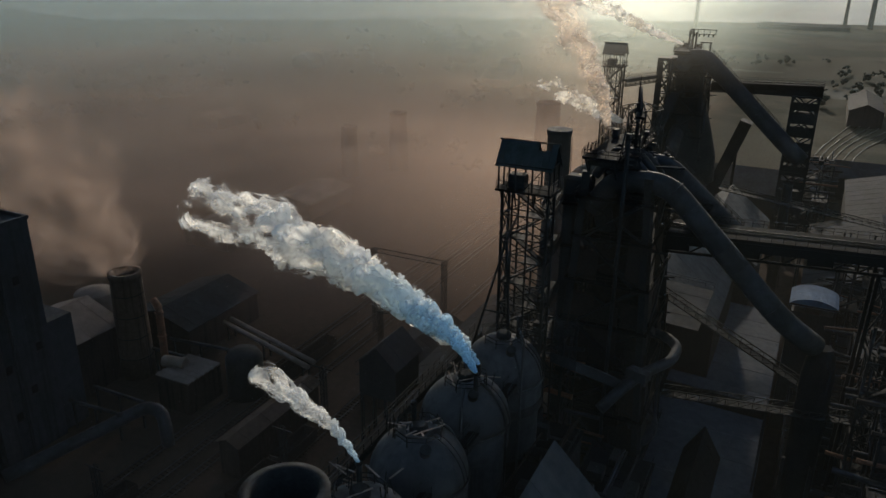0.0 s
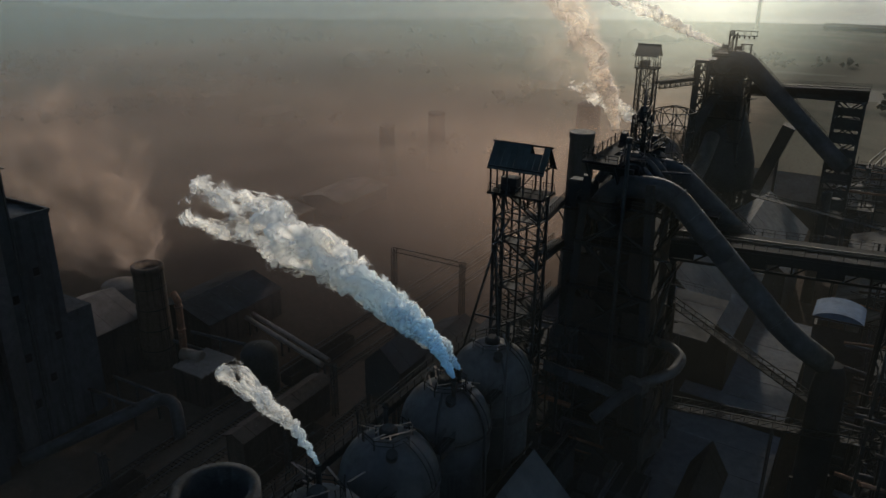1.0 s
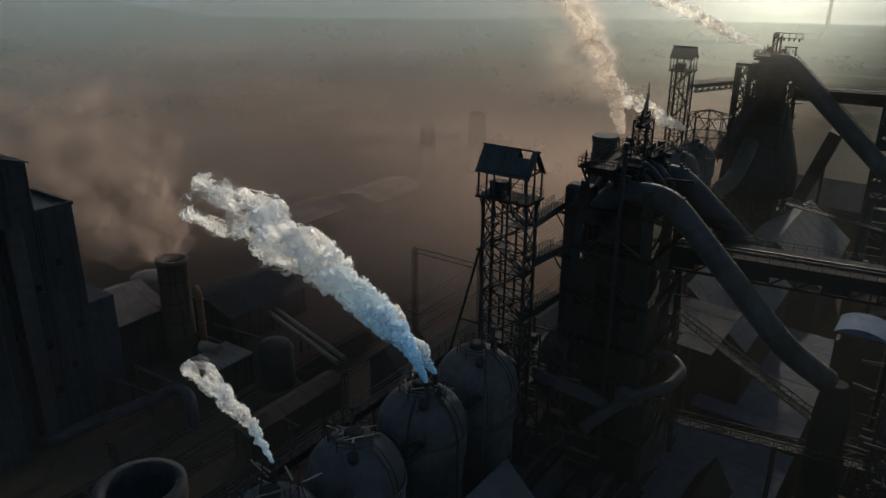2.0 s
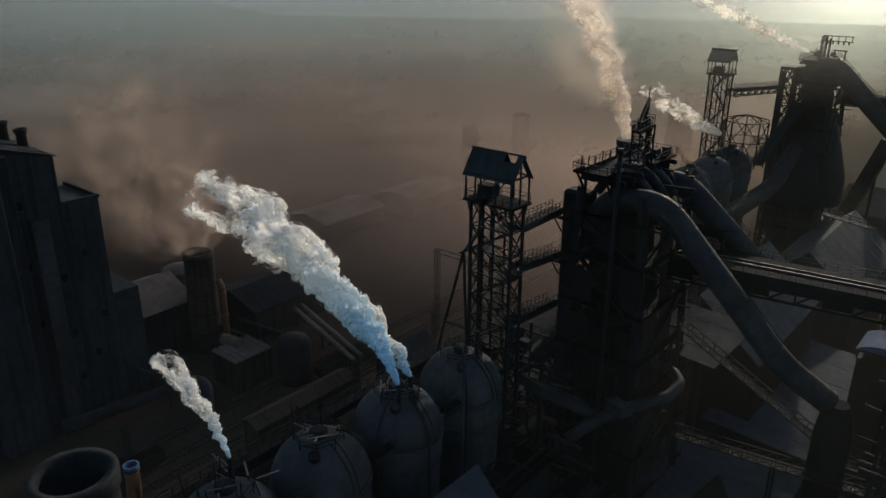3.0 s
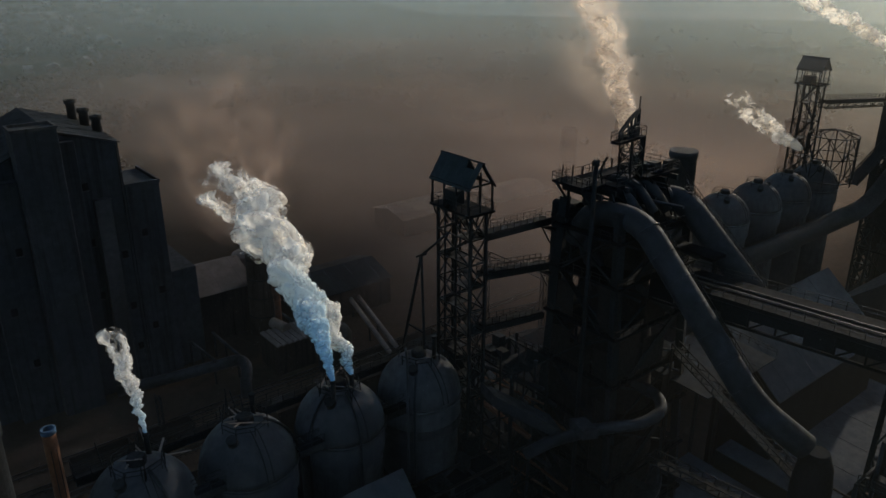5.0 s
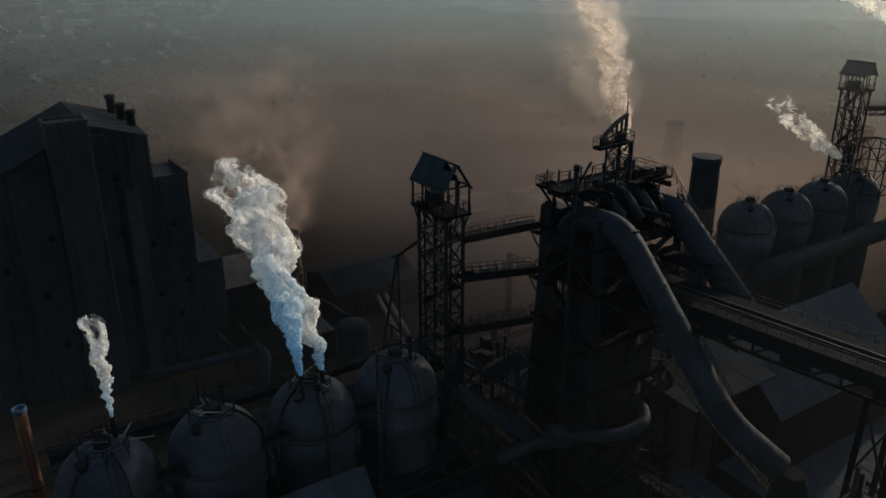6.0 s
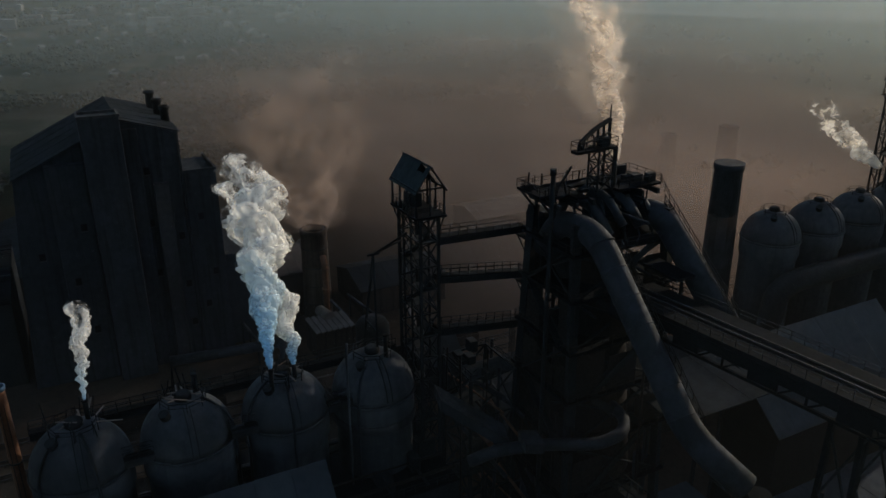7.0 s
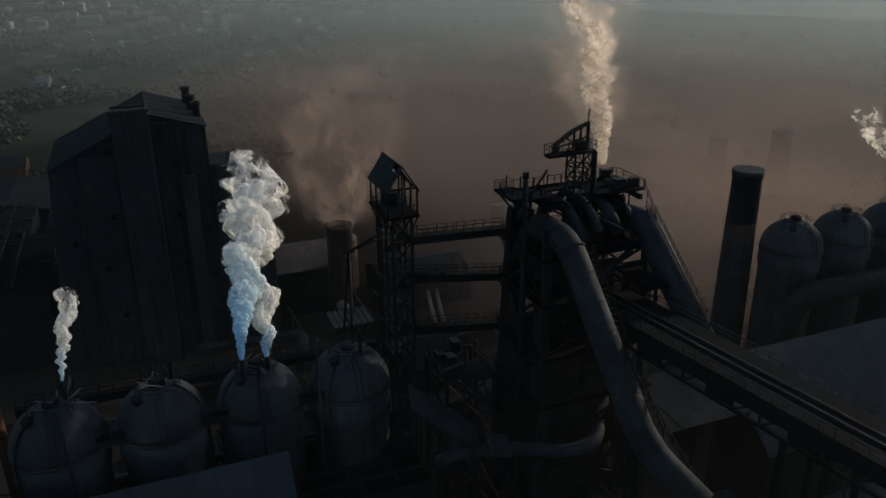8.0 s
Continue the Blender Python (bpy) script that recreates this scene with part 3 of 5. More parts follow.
def head_crane(x, y0, y1, z, label):
    """A small lattice mast on the furnace head that carries a railed crane beam."""
    t = thing("head_crane", label, "crane")
    ya, yb = y0 + 4.3, y0 + 6.7
    lattice_tower(t, x - 1.7, x + 0.3, ya, yb, 63.5, z, 3, STEEL, 0.2, 0.11, False)
    slab("beam_floor", [(x + 0.2, y0, z + 0.3), (x + 1.5, y0, z + 0.3), (x - 0.1, y1, z), (x - 1.5, y1, z)], 0.35, DECK, t)
    ends = [(x + 0.2, y0, z + 0.3), (x + 1.5, y0, z + 0.3), (x - 0.1, y1, z), (x - 1.5, y1, z)]
    for a, b in zip(ends, ends[1:] + ends[:1]):
        railing(a, b, t, None, 1.15, 1.4)
    # arched jib of plate, deepest over the mast
    jib = [Vector((x + 0.8 - 1.5 * f, y0 + 0.8 + 5.6 * f, z + 1.15 + 2.1 * f + 0.3 * math.sin(math.pi * f))) for f in (0, 0.2, 0.4, 0.6, 0.8, 1)]
    for a, b in zip(jib, jib[1:]):
        member("crane_beam", a, b, 0.3, STEEL, t, 0.5)
    for p, d in ((jib[0], 0.9), (jib[2], 0.6), (jib[3], 2.0), (jib[4], 2.4)):
        member("beam_web", p, p - Vector((0, 0, d)), 0.22, STEEL, t)
    member("beam_tie", jib[0] - Vector((0, 0, 0.3)), jib[5] - Vector((0, 0, 1.6)), 0.16, STEEL, t)
    block("winch", x - 1.0, x, ya + 0.5, yb - 0.7, z, z + 1.3, STEEL, t, 0.08)
    member("strut", (x + 0.6, y0 + 1.4, z + 0.3), (x + 0.6, y0 + 1.4, z + 1.2), 0.35, STEEL, t)
    member("lamp_post", (x + 0.1, y0 + 3.4, z + 0.25), (x + 0.1, y0 + 3.4, z + 1.8), 0.1, PALE, t)
    member("mast", (x - 0.9, y0 + 6.6, z), (x - 0.9, y0 + 6.6, z + 3.4), 0.3, STEEL, t)
    member("rod", (x - 0.9, y0 + 6.6, z + 2.6), (x - 0.9, y0 + 6.6, z + 5.0), 0.12, STEEL, t)
    return t


head_crane(-22.9, 107.2, 114.6, 69.1, "small sooty crane with a railed beam on the furnace head")

SIDE = thing("charging_column", "sooty square column with a flat cap beside the furnace", "column")
block("shaft", -32.4, -30.4, 107.5, 109.9, 30, 59.4, STEEL, SIDE, 0.3)
block("head_box", -32.5, -28.2, 107.4, 110.2, 56.4, 59.6, STEEL, SIDE, 0.5)
for x, y in ((-28.4, 107.7), (-28.4, 110.0)):
    member("post", (x, y, 26), (x, y, 57), 0.3, STEEL, SIDE)
for i in range(8):
    za, zb = 26 + i * 3.8, 29.8 + i * 3.8
    member("brace", (-30.4, 107.7, za), (-28.4, 107.7, zb), 0.14, STEEL, SIDE)
    member("brace", (-28.4, 107.7, za), (-30.4, 107.7, zb), 0.14, STEEL, SIDE)
    member("strut", (-30.4, 107.7, zb), (-28.4, 107.7, zb), 0.16, STEEL, SIDE)
for z in (48.6, 55.3):
    block("landing", -34.0, -28.2, 106.6, 107.5, z, z + 0.25, DECK, SIDE)
    railing((-34.0, 106.6, z + 0.25), (-34.0, 107.5, z + 0.25), SIDE)
    member("bracket", (-33.4, 107.0, z), (-32.3, 107.6, z - 2.2), 0.22, STEEL, SIDE)
block("balcony", -28.9, -23.8, 103.7, 106.4, 63.4, 63.75, DECK, SIDE)
for a, b in (((-28.9, 103.7), (-23.8, 103.7)), ((-28.9, 103.7), (-28.9, 106.4)), ((-23.8, 103.7), (-23.8, 106.4))):
    railing((*a, 63.75), (*b, 63.75), SIDE)
for x in (-28.4, -24.4):
    member("bracket", (x, 104.0, 63.4), (x, 106.6, 60.2), 0.25, STEEL, SIDE)
    member("hanger", (x, 106.5, 57.5), (x, 106.5, 63.4), 0.3, STEEL, SIDE)
STANDPIPE = thing("vent_pipe", "tall thin sooty vent pipe beside the furnace", "pipe")
tube("pipe", [(-22.8, 104.9, 20), (-22.8, 104.9, 67.1)], 0.3, STEEL, STANDPIPE, 12)
tube("pipe_head", [(-22.8, 104.9, 66.6), (-22.8, 104.9, 67.4)], 0.4, STEEL, STANDPIPE, 12)


def downcomer(points, r, label):
    t = thing("downcomer_pipe", label, "pipe")
    tube("pipe", points, r, PIPE, t, 24, None, "", 8)
    a, b = Vector(points[2]), Vector(points[3])
    n = 7
    for i in range(n):
        p, q = a.lerp(b, (i + 0.4) / n), a.lerp(b, (i + 0.4) / n + 0.006)
        tube("weld_ring", [p, q], r + 0.06, PIPE, t, 24)
    return t


downcomer([(-28.0, 107.8, 55.0), (-25.0, 107.8, 59.6), (-17.5, 107.8, 60.4), (0.3, 108.0, 42.7), (5.2, 111.9, 38.0)], 1.62, "wide dusty grey gas pipe slanting down from the furnace")
SKIP = thing("skip_incline", "sooty skip incline with a stair along its side", "skip hoist")
tube("casing", [(-28.5, 120.5, 55.5), (-26.0, 120.5, 59.0), (-20.2, 120.6, 59.9), (-7.0, 120.6, 48.9)], 1.75, PIPE, SKIP, 20, None, "", 8)
for i in range(34):
    f = i / 33
    x, z = -20.4 + 13.0 * f, 61.5 - 10.5 * f
    member("tread", (x, 120.9, z), (x, 121.7, z), 0.4, STEEL, SKIP, 0.06)
for y in (120.9, 121.7):
    member("stringer", (-20.4, y, 61.4), (-7.4, y, 50.9), 0.1, STEEL, SKIP, 0.3)
    railing((-20.4, y, 61.4), (-7.4, y, 50.9), SKIP, STEEL, 1.1, 1.3)
railing((-22.4, 121.7, 63.5), (-20.4, 121.7, 61.4), SKIP, STEEL, 1.1, 1.3)
block("landing", -19.5, -12.0, 116.0, 119.0, 54.4, 54.8, DECK, SKIP)
for x in (-19.0, -12.6):
    member("prop", (x, 117.5, 50.5), (x, 117.5, 54.4), 0.3, STEEL, SKIP)


def gallery(x0, x1, y0, y1, z0, z1, label, legs=(), skew=0.0):
    """A long trestle deck along x with two pairs of rails and railings; skew: how far it turns to y with each metre of x."""
    t = thing("gallery", label, "gallery")
    ym = (y0 + y1) / 2

    def at(x, y, dz=0.0):
        return Vector((x, y + skew * (x - x0), z0 + (z1 - z0) * (x - x0) / (x1 - x0) + dz))

    slab("deck", [at(x0, y0), at(x1, y0), at(x1, y1), at(x0, y1)], 0.5, DECK, t)
    for y in (ym - 0.6, ym + 0.7):
        member("track_rail", at(x0, y, 0.12), at(x1, y, 0.12), 0.12, RAIL, t, 0.2)
    n = round((x1 - x0) / 3.2)
    for i in range(n):
        x = x0 + (x1 - x0) * (i + 0.5) / n
        member("cross_sleeper", at(x, ym - 1.1, 0.02), at(x, ym + 1.2, 0.02), 0.24, DECK, t, 0.1)
    for y in (y0 + 0.1, y1 - 0.1):
        railing(at(x0, y), at(x1, y), t)
        for dz in (-0.7, -3.0):
            member("chord", at(x0, y, dz), at(x1, y, dz), 0.35, DECK, t)
        for i in range(n):
            a, b = x0 + (x1 - x0) * i / n, x0 + (x1 - x0) * (i + 1) / n
            member("diagonal", at(a, y, -3.0), at(b, y, -0.7), 0.2, DECK, t)
            member("upright", at(a, y, -3.0), at(a, y, -0.7), 0.2, DECK, t)
    for i in range(n):
        a, b = x0 + (x1 - x0) * i / n, x0 + (x1 - x0) * (i + 1) / n - 0.05
        slab("side_plate", [at(a, y0 - 0.1, -0.5), at(b, y0 - 0.1, -0.5), at(b, y0 - 0.04, -0.5), at(a, y0 - 0.04, -0.5)], 1.3 if i % 3 else 2.2, DECK, t)
    for x in legs:
        z = at(x, y0).z - 3
        for y in (y0, y1):
            yy = at(x, y).y
            for dx in (-1.6, 1.6):
                member("leg", (x + dx * 1.6, yy, 0), (x + dx, yy, z), 0.5, DECK, t)
            for k in range(5):
                member("brace", (x - 2, yy, z * k / 5), (x + 2, yy, z * (k + 1) / 5), 0.22, STEEL, t)
                member("brace", (x + 2, yy, z * k / 5), (x - 2, yy, z * (k + 1) / 5), 0.22, STEEL, t)
    return t


gallery(-17, 60, 110.4, 117.0, 52.3, 52.3, "long sooty trestle gallery with rails on its deck", (13, 34), 0.145)


# ---- hot blast stoves ----
def stove(x, y, r, shoulder, label, ring=False):
    """A domed stove: shell, dome, weld bands, crown manhole and a rail round the crown."""
    t = thing("hot_blast_stove", label, "stove", "row of hot blast stoves")
    lathe("shell", x, y, [(r * 0.94, 0), (r * 0.94, shoulder - 4.2), (r, shoulder - 3.2), (r, shoulder)], SHELL, t, 48)
    lathe("dome", x, y, [(r * math.cos(a), shoulder + 0.02 + r * 0.98 * math.sin(a)) for a in [i * math.pi / 2 / 14 for i in range(14)]] + [(0.5, shoulder + r * 0.985)], SHELL, t, 48)
    lathe("collar", x, y, [(r + 0.18, shoulder - 0.3), (r + 0.18, shoulder)], SHELL, t, 48)
    zc = shoulder + r * 0.98
    lathe("crown", x, y, [(1.0, zc - 0.4), (1.0, zc + 0.5), (0.7, zc + 0.75)], STEEL, t, 20)
    k = r * 0.55
    a, m = math.radians(-50), shoulder + math.sqrt(r * r - k * k)
    tube("manhole", [(x + k * math.cos(a), y + k * math.sin(a), m - 0.2), (x + (k + 0.35) * math.cos(a), y + (k + 0.35) * math.sin(a), m + 0.55)], 0.6, STEEL, t, 16)
    pts = [(x + 2.6 * math.cos(i * math.pi / 4), y + 2.6 * math.sin(i * math.pi / 4), zc - 0.65) for i in range(8)]
    for p, q in zip(pts, pts[1:] + pts[:1]):
        railing(p, q, t, STEEL, 1.2, 2.1, 0.08)
    n = 10
    for sgn in (-0.35, 0.35):
        pr = [(x + (r + 0.25) * math.cos(f), y + sgn, shoulder + (r + 0.25) * math.sin(f)) for f in [0.1 + i * 1.1 / n for i in range(n + 1)]]
        for p, q in zip(pr, pr[1:]):
            member("ladder_stile", p, q, 0.09, STEEL, t)
    return t


def meridian(x, y, r, shoulder, angle, top=1.2, name="dome_pipe"):
    """A pipe that lies on a dome from its crown down to the shoulder."""
    t = thing("downpipe", "thin dusty pipe running down the stove dome", "pipe", "pipes on the stove domes")
    pts = [(x + (r + 0.2) * math.cos(f) * math.cos(angle), y + (r + 0.2) * math.cos(f) * math.sin(angle), shoulder + (r + 0.2) * math.sin(f)) for f in [top - i * top / 8 for i in range(9)]]
    pts.append((pts[-1][0], pts[-1][1], shoulder - 14))
    tube("pipe", pts, 0.17, PIPE, t, 8, None, "", 1)


def stove_vent(x, y, z0, z1, r=0.28):
    t = thing("vent_stub", "short sooty vent stub on a stove crown", "pipe", "vents of the stoves")
    tube("stub", [(x, y, z0), (x, y, z1)], r, STEEL, t, 12)
    tube("rim", [(x, y, z1 - 0.2), (x, y, z1 + 0.05)], r + 0.08, STEEL, t, 12)


for q in ((-30.0, 70.5, 41.5, 45.6), (-31.0, 73.6, 42.5, 44.9), (-33.1, 50.4, 42.0, 45.6), (-33.6, 62.2, 42.0, 45.4), (-30.6, 85.6, 42.0, 46.2)):
    stove_vent(*q)
for y, angles in ((48.9, (-0.9, 0.25)), (60.5, (1.2,)), (72.4, (-1.25, -0.1)), (84.3, (-0.75,))):
    for a in angles:
        meridian(-32.1, y, 5.35, 38.2, a)
walkway(-38.2, 44.0, 90.0, 40.2, 40.2, 1.2, "narrow railed catwalk along the stove row")
for y in (54.7, 66.5, 78.4):
    walkway(-29.0, y - 1.6, y + 1.6, 39.4, 39.4, 1.2, "short railed catwalk between two stoves")


def loose_frame(x, y, z, seed, label):
    """Scaffold posts and planks left standing on a crown."""
    t = thing("scaffold", label, "scaffold")
    rnd = random.Random(seed)
    for k in range(10):
        px, py = x + rnd.uniform(-2.8, 2.8), y + rnd.uniform(-2.8, 2.8)
        h = rnd.uniform(0.8, 2.2)
        member("post", (px, py, z - 0.9), (px + rnd.uniform(-0.5, 0.5), py + rnd.uniform(-0.5, 0.5), z + h), 0.09, STEEL, t)
    for k in range(8):
        px, py = x + rnd.uniform(-2.4, 2.4), y + rnd.uniform(-2.4, 2.4)
        a = rnd.uniform(0, 3.1)
        member("plank", (px, py, z + rnd.uniform(-0.3, 0.6)), (px + 2.6 * math.cos(a), py + 2.6 * math.sin(a), z + rnd.uniform(-0.3, 0.8)), 0.2, DUSTROOF, t, 0.05)


loose_frame(-32.1, 48.9, 43.6, 3, "loose scaffold posts and planks on the stove crown")
loose_frame(-33.0, 60.5, 43.6, 9, "few loose posts and planks on the stove crown")
loose_frame(-31.5, 72.4, 43.6, 14, "leaning posts and a plank on the stove crown")

for y in (48.9, 60.5, 72.4, 84.3):
    STOVE = stove(-32.1, y, 5.35, 38.2, "grey domed hot blast stove with a dusty shell")
lathe("bare_band", -32.1, 84.3, [(5.42, 34.0), (5.5, 34.1), (5.5, 35.2), (5.42, 35.3)], PALE, STOVE, 48, "pale bare band of plate")
for i, y in enumerate((174.8, 187.6, 200.4, 213.2)):
    stove(-46.0, y, 5.6, 38.8, "hazy grey domed hot blast stove of the far row")


def flat_house(x0, x1, y0, y1, h, label, seed, boxes=6):
    """A low works house with a near-black roof of sheets, vents and pipes on it."""
    t = thing("works_house", label, "building")
    block("wall", x0, x1, y0, y1, 0, h, STEEL, t)
    n = max(2, round((y1 - y0) / 3))
    for i in range(n):
        a, b = y0 + (y1 - y0) * i / n, y0 + (y1 - y0) * (i + 1) / n - 0.06
        dz = 0.05 * (i % 2)
        slab("roof_sheet", [(x0 - 0.3, a, h + 0.25 + dz), (x1 + 0.3, a, h + 0.25 + dz), (x1 + 0.3, b, h + 0.25 + dz), (x0 - 0.3, b, h + 0.25 + dz)], 0.2, DECK, t)
    rnd = random.Random(seed)
    for k in range(boxes):
        x, y, w, d = rnd.uniform(x0 + 1, x1 - 1), rnd.uniform(y0 + 1, y1 - 1), rnd.uniform(0.4, 1.3), rnd.uniform(0.4, 1.6)
        block("roof_box", x - w, x + w, y - d, y + d, h + 0.3, h + rnd.uniform(1.0, 2.8), STEEL, t, 0.08)
    for k in range(boxes):
        x, y, z = rnd.uniform(x0, x1), rnd.uniform(y0, y1), h + rnd.uniform(0.7, 2.2)
        if k % 2:
            member("roof_pipe", (x, y0, z), (x + rnd.uniform(-1, 1), y1, z), rnd.uniform(0.2, 0.6), rnd.choice((PIPE, RUST)), t, kind="drum")
        else:
            member("roof_pipe", (x0, y, z), (x1, y + rnd.uniform(-1, 1), z), rnd.uniform(0.2, 0.6), rnd.choice((PIPE, RUST)), t, kind="drum")
    railing((x0, y0, h + 0.3), (x0, y1, h + 0.3), t)
    railing((x1, y0, h + 0.3), (x1, y1, h + 0.3), t)
    return t


# two invented houses whose black roofs cover lit ground about the stoves
flat_house(-41.5, -22.5, 43.0, 92.0, 27.0, "added black house that darkens the ground round the stoves", 51, 14)
flat_house(-22.0, -13.0, 76.0, 97.5, 21.0, "added low black house that darkens the gap between stoves and furnace", 52, 8)
# two more invented black roofs, to darken the yard by the gallery
flat_house(3.0, 40.0, 60.0, 82.0, 9.0, "added low black house that darkens the yard beside the hall", 53, 8)
flat_house(4.0, 36.0, 116.5, 148.0, 12.0, "added low black house that darkens the ground under the trestle gallery", 54, 10)
flat_house(-168.0, -128.0, 12.0, 38.0, 20.0, "dark works house beside the tower block", 56, 8)
flat_house(-226.0, -176.0, 2.0, 27.0, 11.0, "long black works house beyond the tower block", 57, 6)
# invented as well, darkens the ground behind the gallery
flat_house(12.0, 44.0, 160.0, 190.0, 12.0, "added low black house that darkens the yard behind the trestle gallery", 55, 8)


def chimney(x, y, r0, r1, h, mat, label, lip=True, open_top=True, band=None):
    t = thing("chimney", label, "chimney")
    prof = [(r0, 0), (r0 + (r1 - r0) * 0.5, h * 0.5), (r1, h - 1.4)]
    prof += [(r1 + 0.2, h - 1.3), (r1 + 0.22, h)] if lip else [(r1, h)]
    prof += [(r1 * 0.82, h), (r1 * 0.8, h - 4), (0.1, h - 4.1)] if open_top else []
    stack = lathe("stack", x, y, prof, mat, t, 36)
    for k in range(1, 5):
        rr = r0 + (r1 - r0) * k / 5 + 0.06
        lathe("band", x, y, [(rr, h * k / 5), (rr, h * k / 5 + 0.18)], STEEL, stack, 36)
    for k in (-0.25, 0.25):
        member("ladder_stile", (x + r0 + 0.3, y + k, 1), (x + r1 + 0.35, y + k, h - 1.5), 0.07, STEEL, t)
    return t


chimney(-129.6, 107.7, 3.75, 3.35, 25.2, WARM, "wide sooty chimney pouring brown dust")
chimney(-52.4, 167.9, 3.5, 2.7, 53.2, CONCRETE, "tall dark chimney with a flared rim", True, False)
chimney(-29.2, 34.9, 3.2, 3.0, 54.8, STEEL, "wide open-topped grey steel stack")
# orange all round: real rust plus painted sunlight from one side
THIN = chimney(-36.1, 42.3, 0.75, 0.65, 47.6, ORANGE, "thin rusty stack in sunlit orange with a pale blue rim", False)
lathe("rim", -36.1, 42.3, [(0.72, 47.5), (0.72, 48.0), (0.5, 48.0), (0.5, 47.5)], BLUE, THIN, 24)


MAIN = thing("hot_blast_main", "curved dusty hot blast main between stoves and furnace", "pipe")
tube("pipe", [(-20.5, 92.5, 31.0), (-18.6, 95.0, 33.0), (-17.0, 101.0, 33.0), (-13.6, 107.5, 33.0), (-13.4, 111.2, 33.6), (-15.6, 113.2, 34.0), (-19.0, 113.6, 34.0)], 0.8, PIPE, MAIN, 16, None, "", 5)
BOX = thing("box_duct", "flat grey box duct leading down from the stoves", "duct")
slab("duct", [(-27.6, 91.0, 39.0), (-23.6, 90.0, 39.0), (-18.8, 97.2, 33.6), (-22.2, 98.6, 33.6)], 1.6, PIPE, BOX)
slab("duct_end", [(-18.6, 98.4, 35.0), (-15.6, 97.6, 35.0), (-15.2, 100.2, 34.4), (-18.2, 101.0, 34.4)], 1.4, PIPE, BOX)
CATCH = thing("dust_catcher", "round near-black dust catcher under the gas pipe", "vessel")
# near-black steel lets the vessel sink into the dark below the pipe
lathe("body", 6.4, 112.8, [(0.8, 8), (2.0, 12), (2.3, 14), (2.3, 33), (2.0, 35.6), (1.3, 37.6)], DECK, CATCH, 32)
for a in range(4):
    f = a * math.pi / 2 + 0.6
    member("leg", (6.4 + 2.8 * math.cos(f), 112.8 + 2.8 * math.sin(f), 0), (6.4 + 2.8 * math.cos(f), 112.8 + 2.8 * math.sin(f), 19), 0.5, STEEL, CATCH)
SLIDE = thing("stair_run", "steep railed stair along the gas pipe", "stairs")
for i in range(30):
    f = i / 29
    member("tread", (-16 + 16 * f, 109.6, 58.6 - 15.7 * f), (-16 + 16 * f, 110.4, 58.6 - 15.7 * f), 0.32, STEEL, SLIDE, 0.06)
for y in (109.6, 110.4):
    railing((-16, y, 58.6), (0, y, 42.9), SLIDE, STEEL, 1.1, 1.5)


def pipe_trestle(x0, x1, y0, y1, h, seed, label):
    """A steel rack crowded with pipes, valves and slanting members."""
    t = thing("pipe_trestle", label, "steel frame")
    lattice_tower(t, x0, x1, y0, y1, 0, h, max(2, round(h / 6)), STEEL, 0.4, 0.2, True)
    rnd = random.Random(seed)
    for k in range(12):
        z = rnd.uniform(h * 0.3, h + 1)
        y = rnd.uniform(y0 - 1, y1 + 1)
        member("service_pipe", (x0 - rnd.uniform(1, 5), y, z), (x1 + rnd.uniform(1, 6), y + rnd.uniform(-2, 2), z + rnd.uniform(-2, 2)), rnd.uniform(0.25, 0.9), rnd.choice((PIPE, PIPE, RUST, ORANGE)), t, kind="drum")
    for k in range(7):
        x, y = rnd.uniform(x0, x1), rnd.uniform(y0 - 1, y1 + 1)
        member("riser", (x, y, rnd.uniform(0, h * 0.4)), (x + rnd.uniform(-1, 1), y + rnd.uniform(-1, 1), h + rnd.uniform(0, 4)), rnd.uniform(0.15, 0.5), rnd.choice((PIPE, RUST)), t, kind="drum")
    for k in range(5):
        x, y = rnd.uniform(x0, x1), rnd.uniform(y0, y1)
        block("valve_box", x - 0.8, x + 0.8, y - 0.6, y + 0.6, h, h + rnd.uniform(0.6, 1.8), STEEL, t, 0.05)
    for y in (y0, y1):
        railing((x0, y, h), (x1, y, h), t)
    return t


pipe_trestle(13, 22, 84, 92, 30, 21, "steel rack crowded with dusty pipes and beams")
pipe_trestle(14, 24, 98, 106, 34, 22, "tall steel rack with slanting pipes beside the dust catcher")
pipe_trestle(12, 20, 110, 115, 38, 26, "dark rack of pipes standing against the gallery")
pipe_trestle(12, 20, 128, 138, 30, 23, "rusty rack of upright pipes beyond the gallery")
pipe_trestle(22, 32, 150, 160, 26, 24, "dark steel rack with pipes in the yard")
pipe_trestle(-35.5, -27.5, 96.5, 103.5, 38, 27, "dense dark rack of pipes between tower and furnace")
pipe_trestle(4, 12, 70, 80, 18, 25, "low dark rack of pipes below the hall")


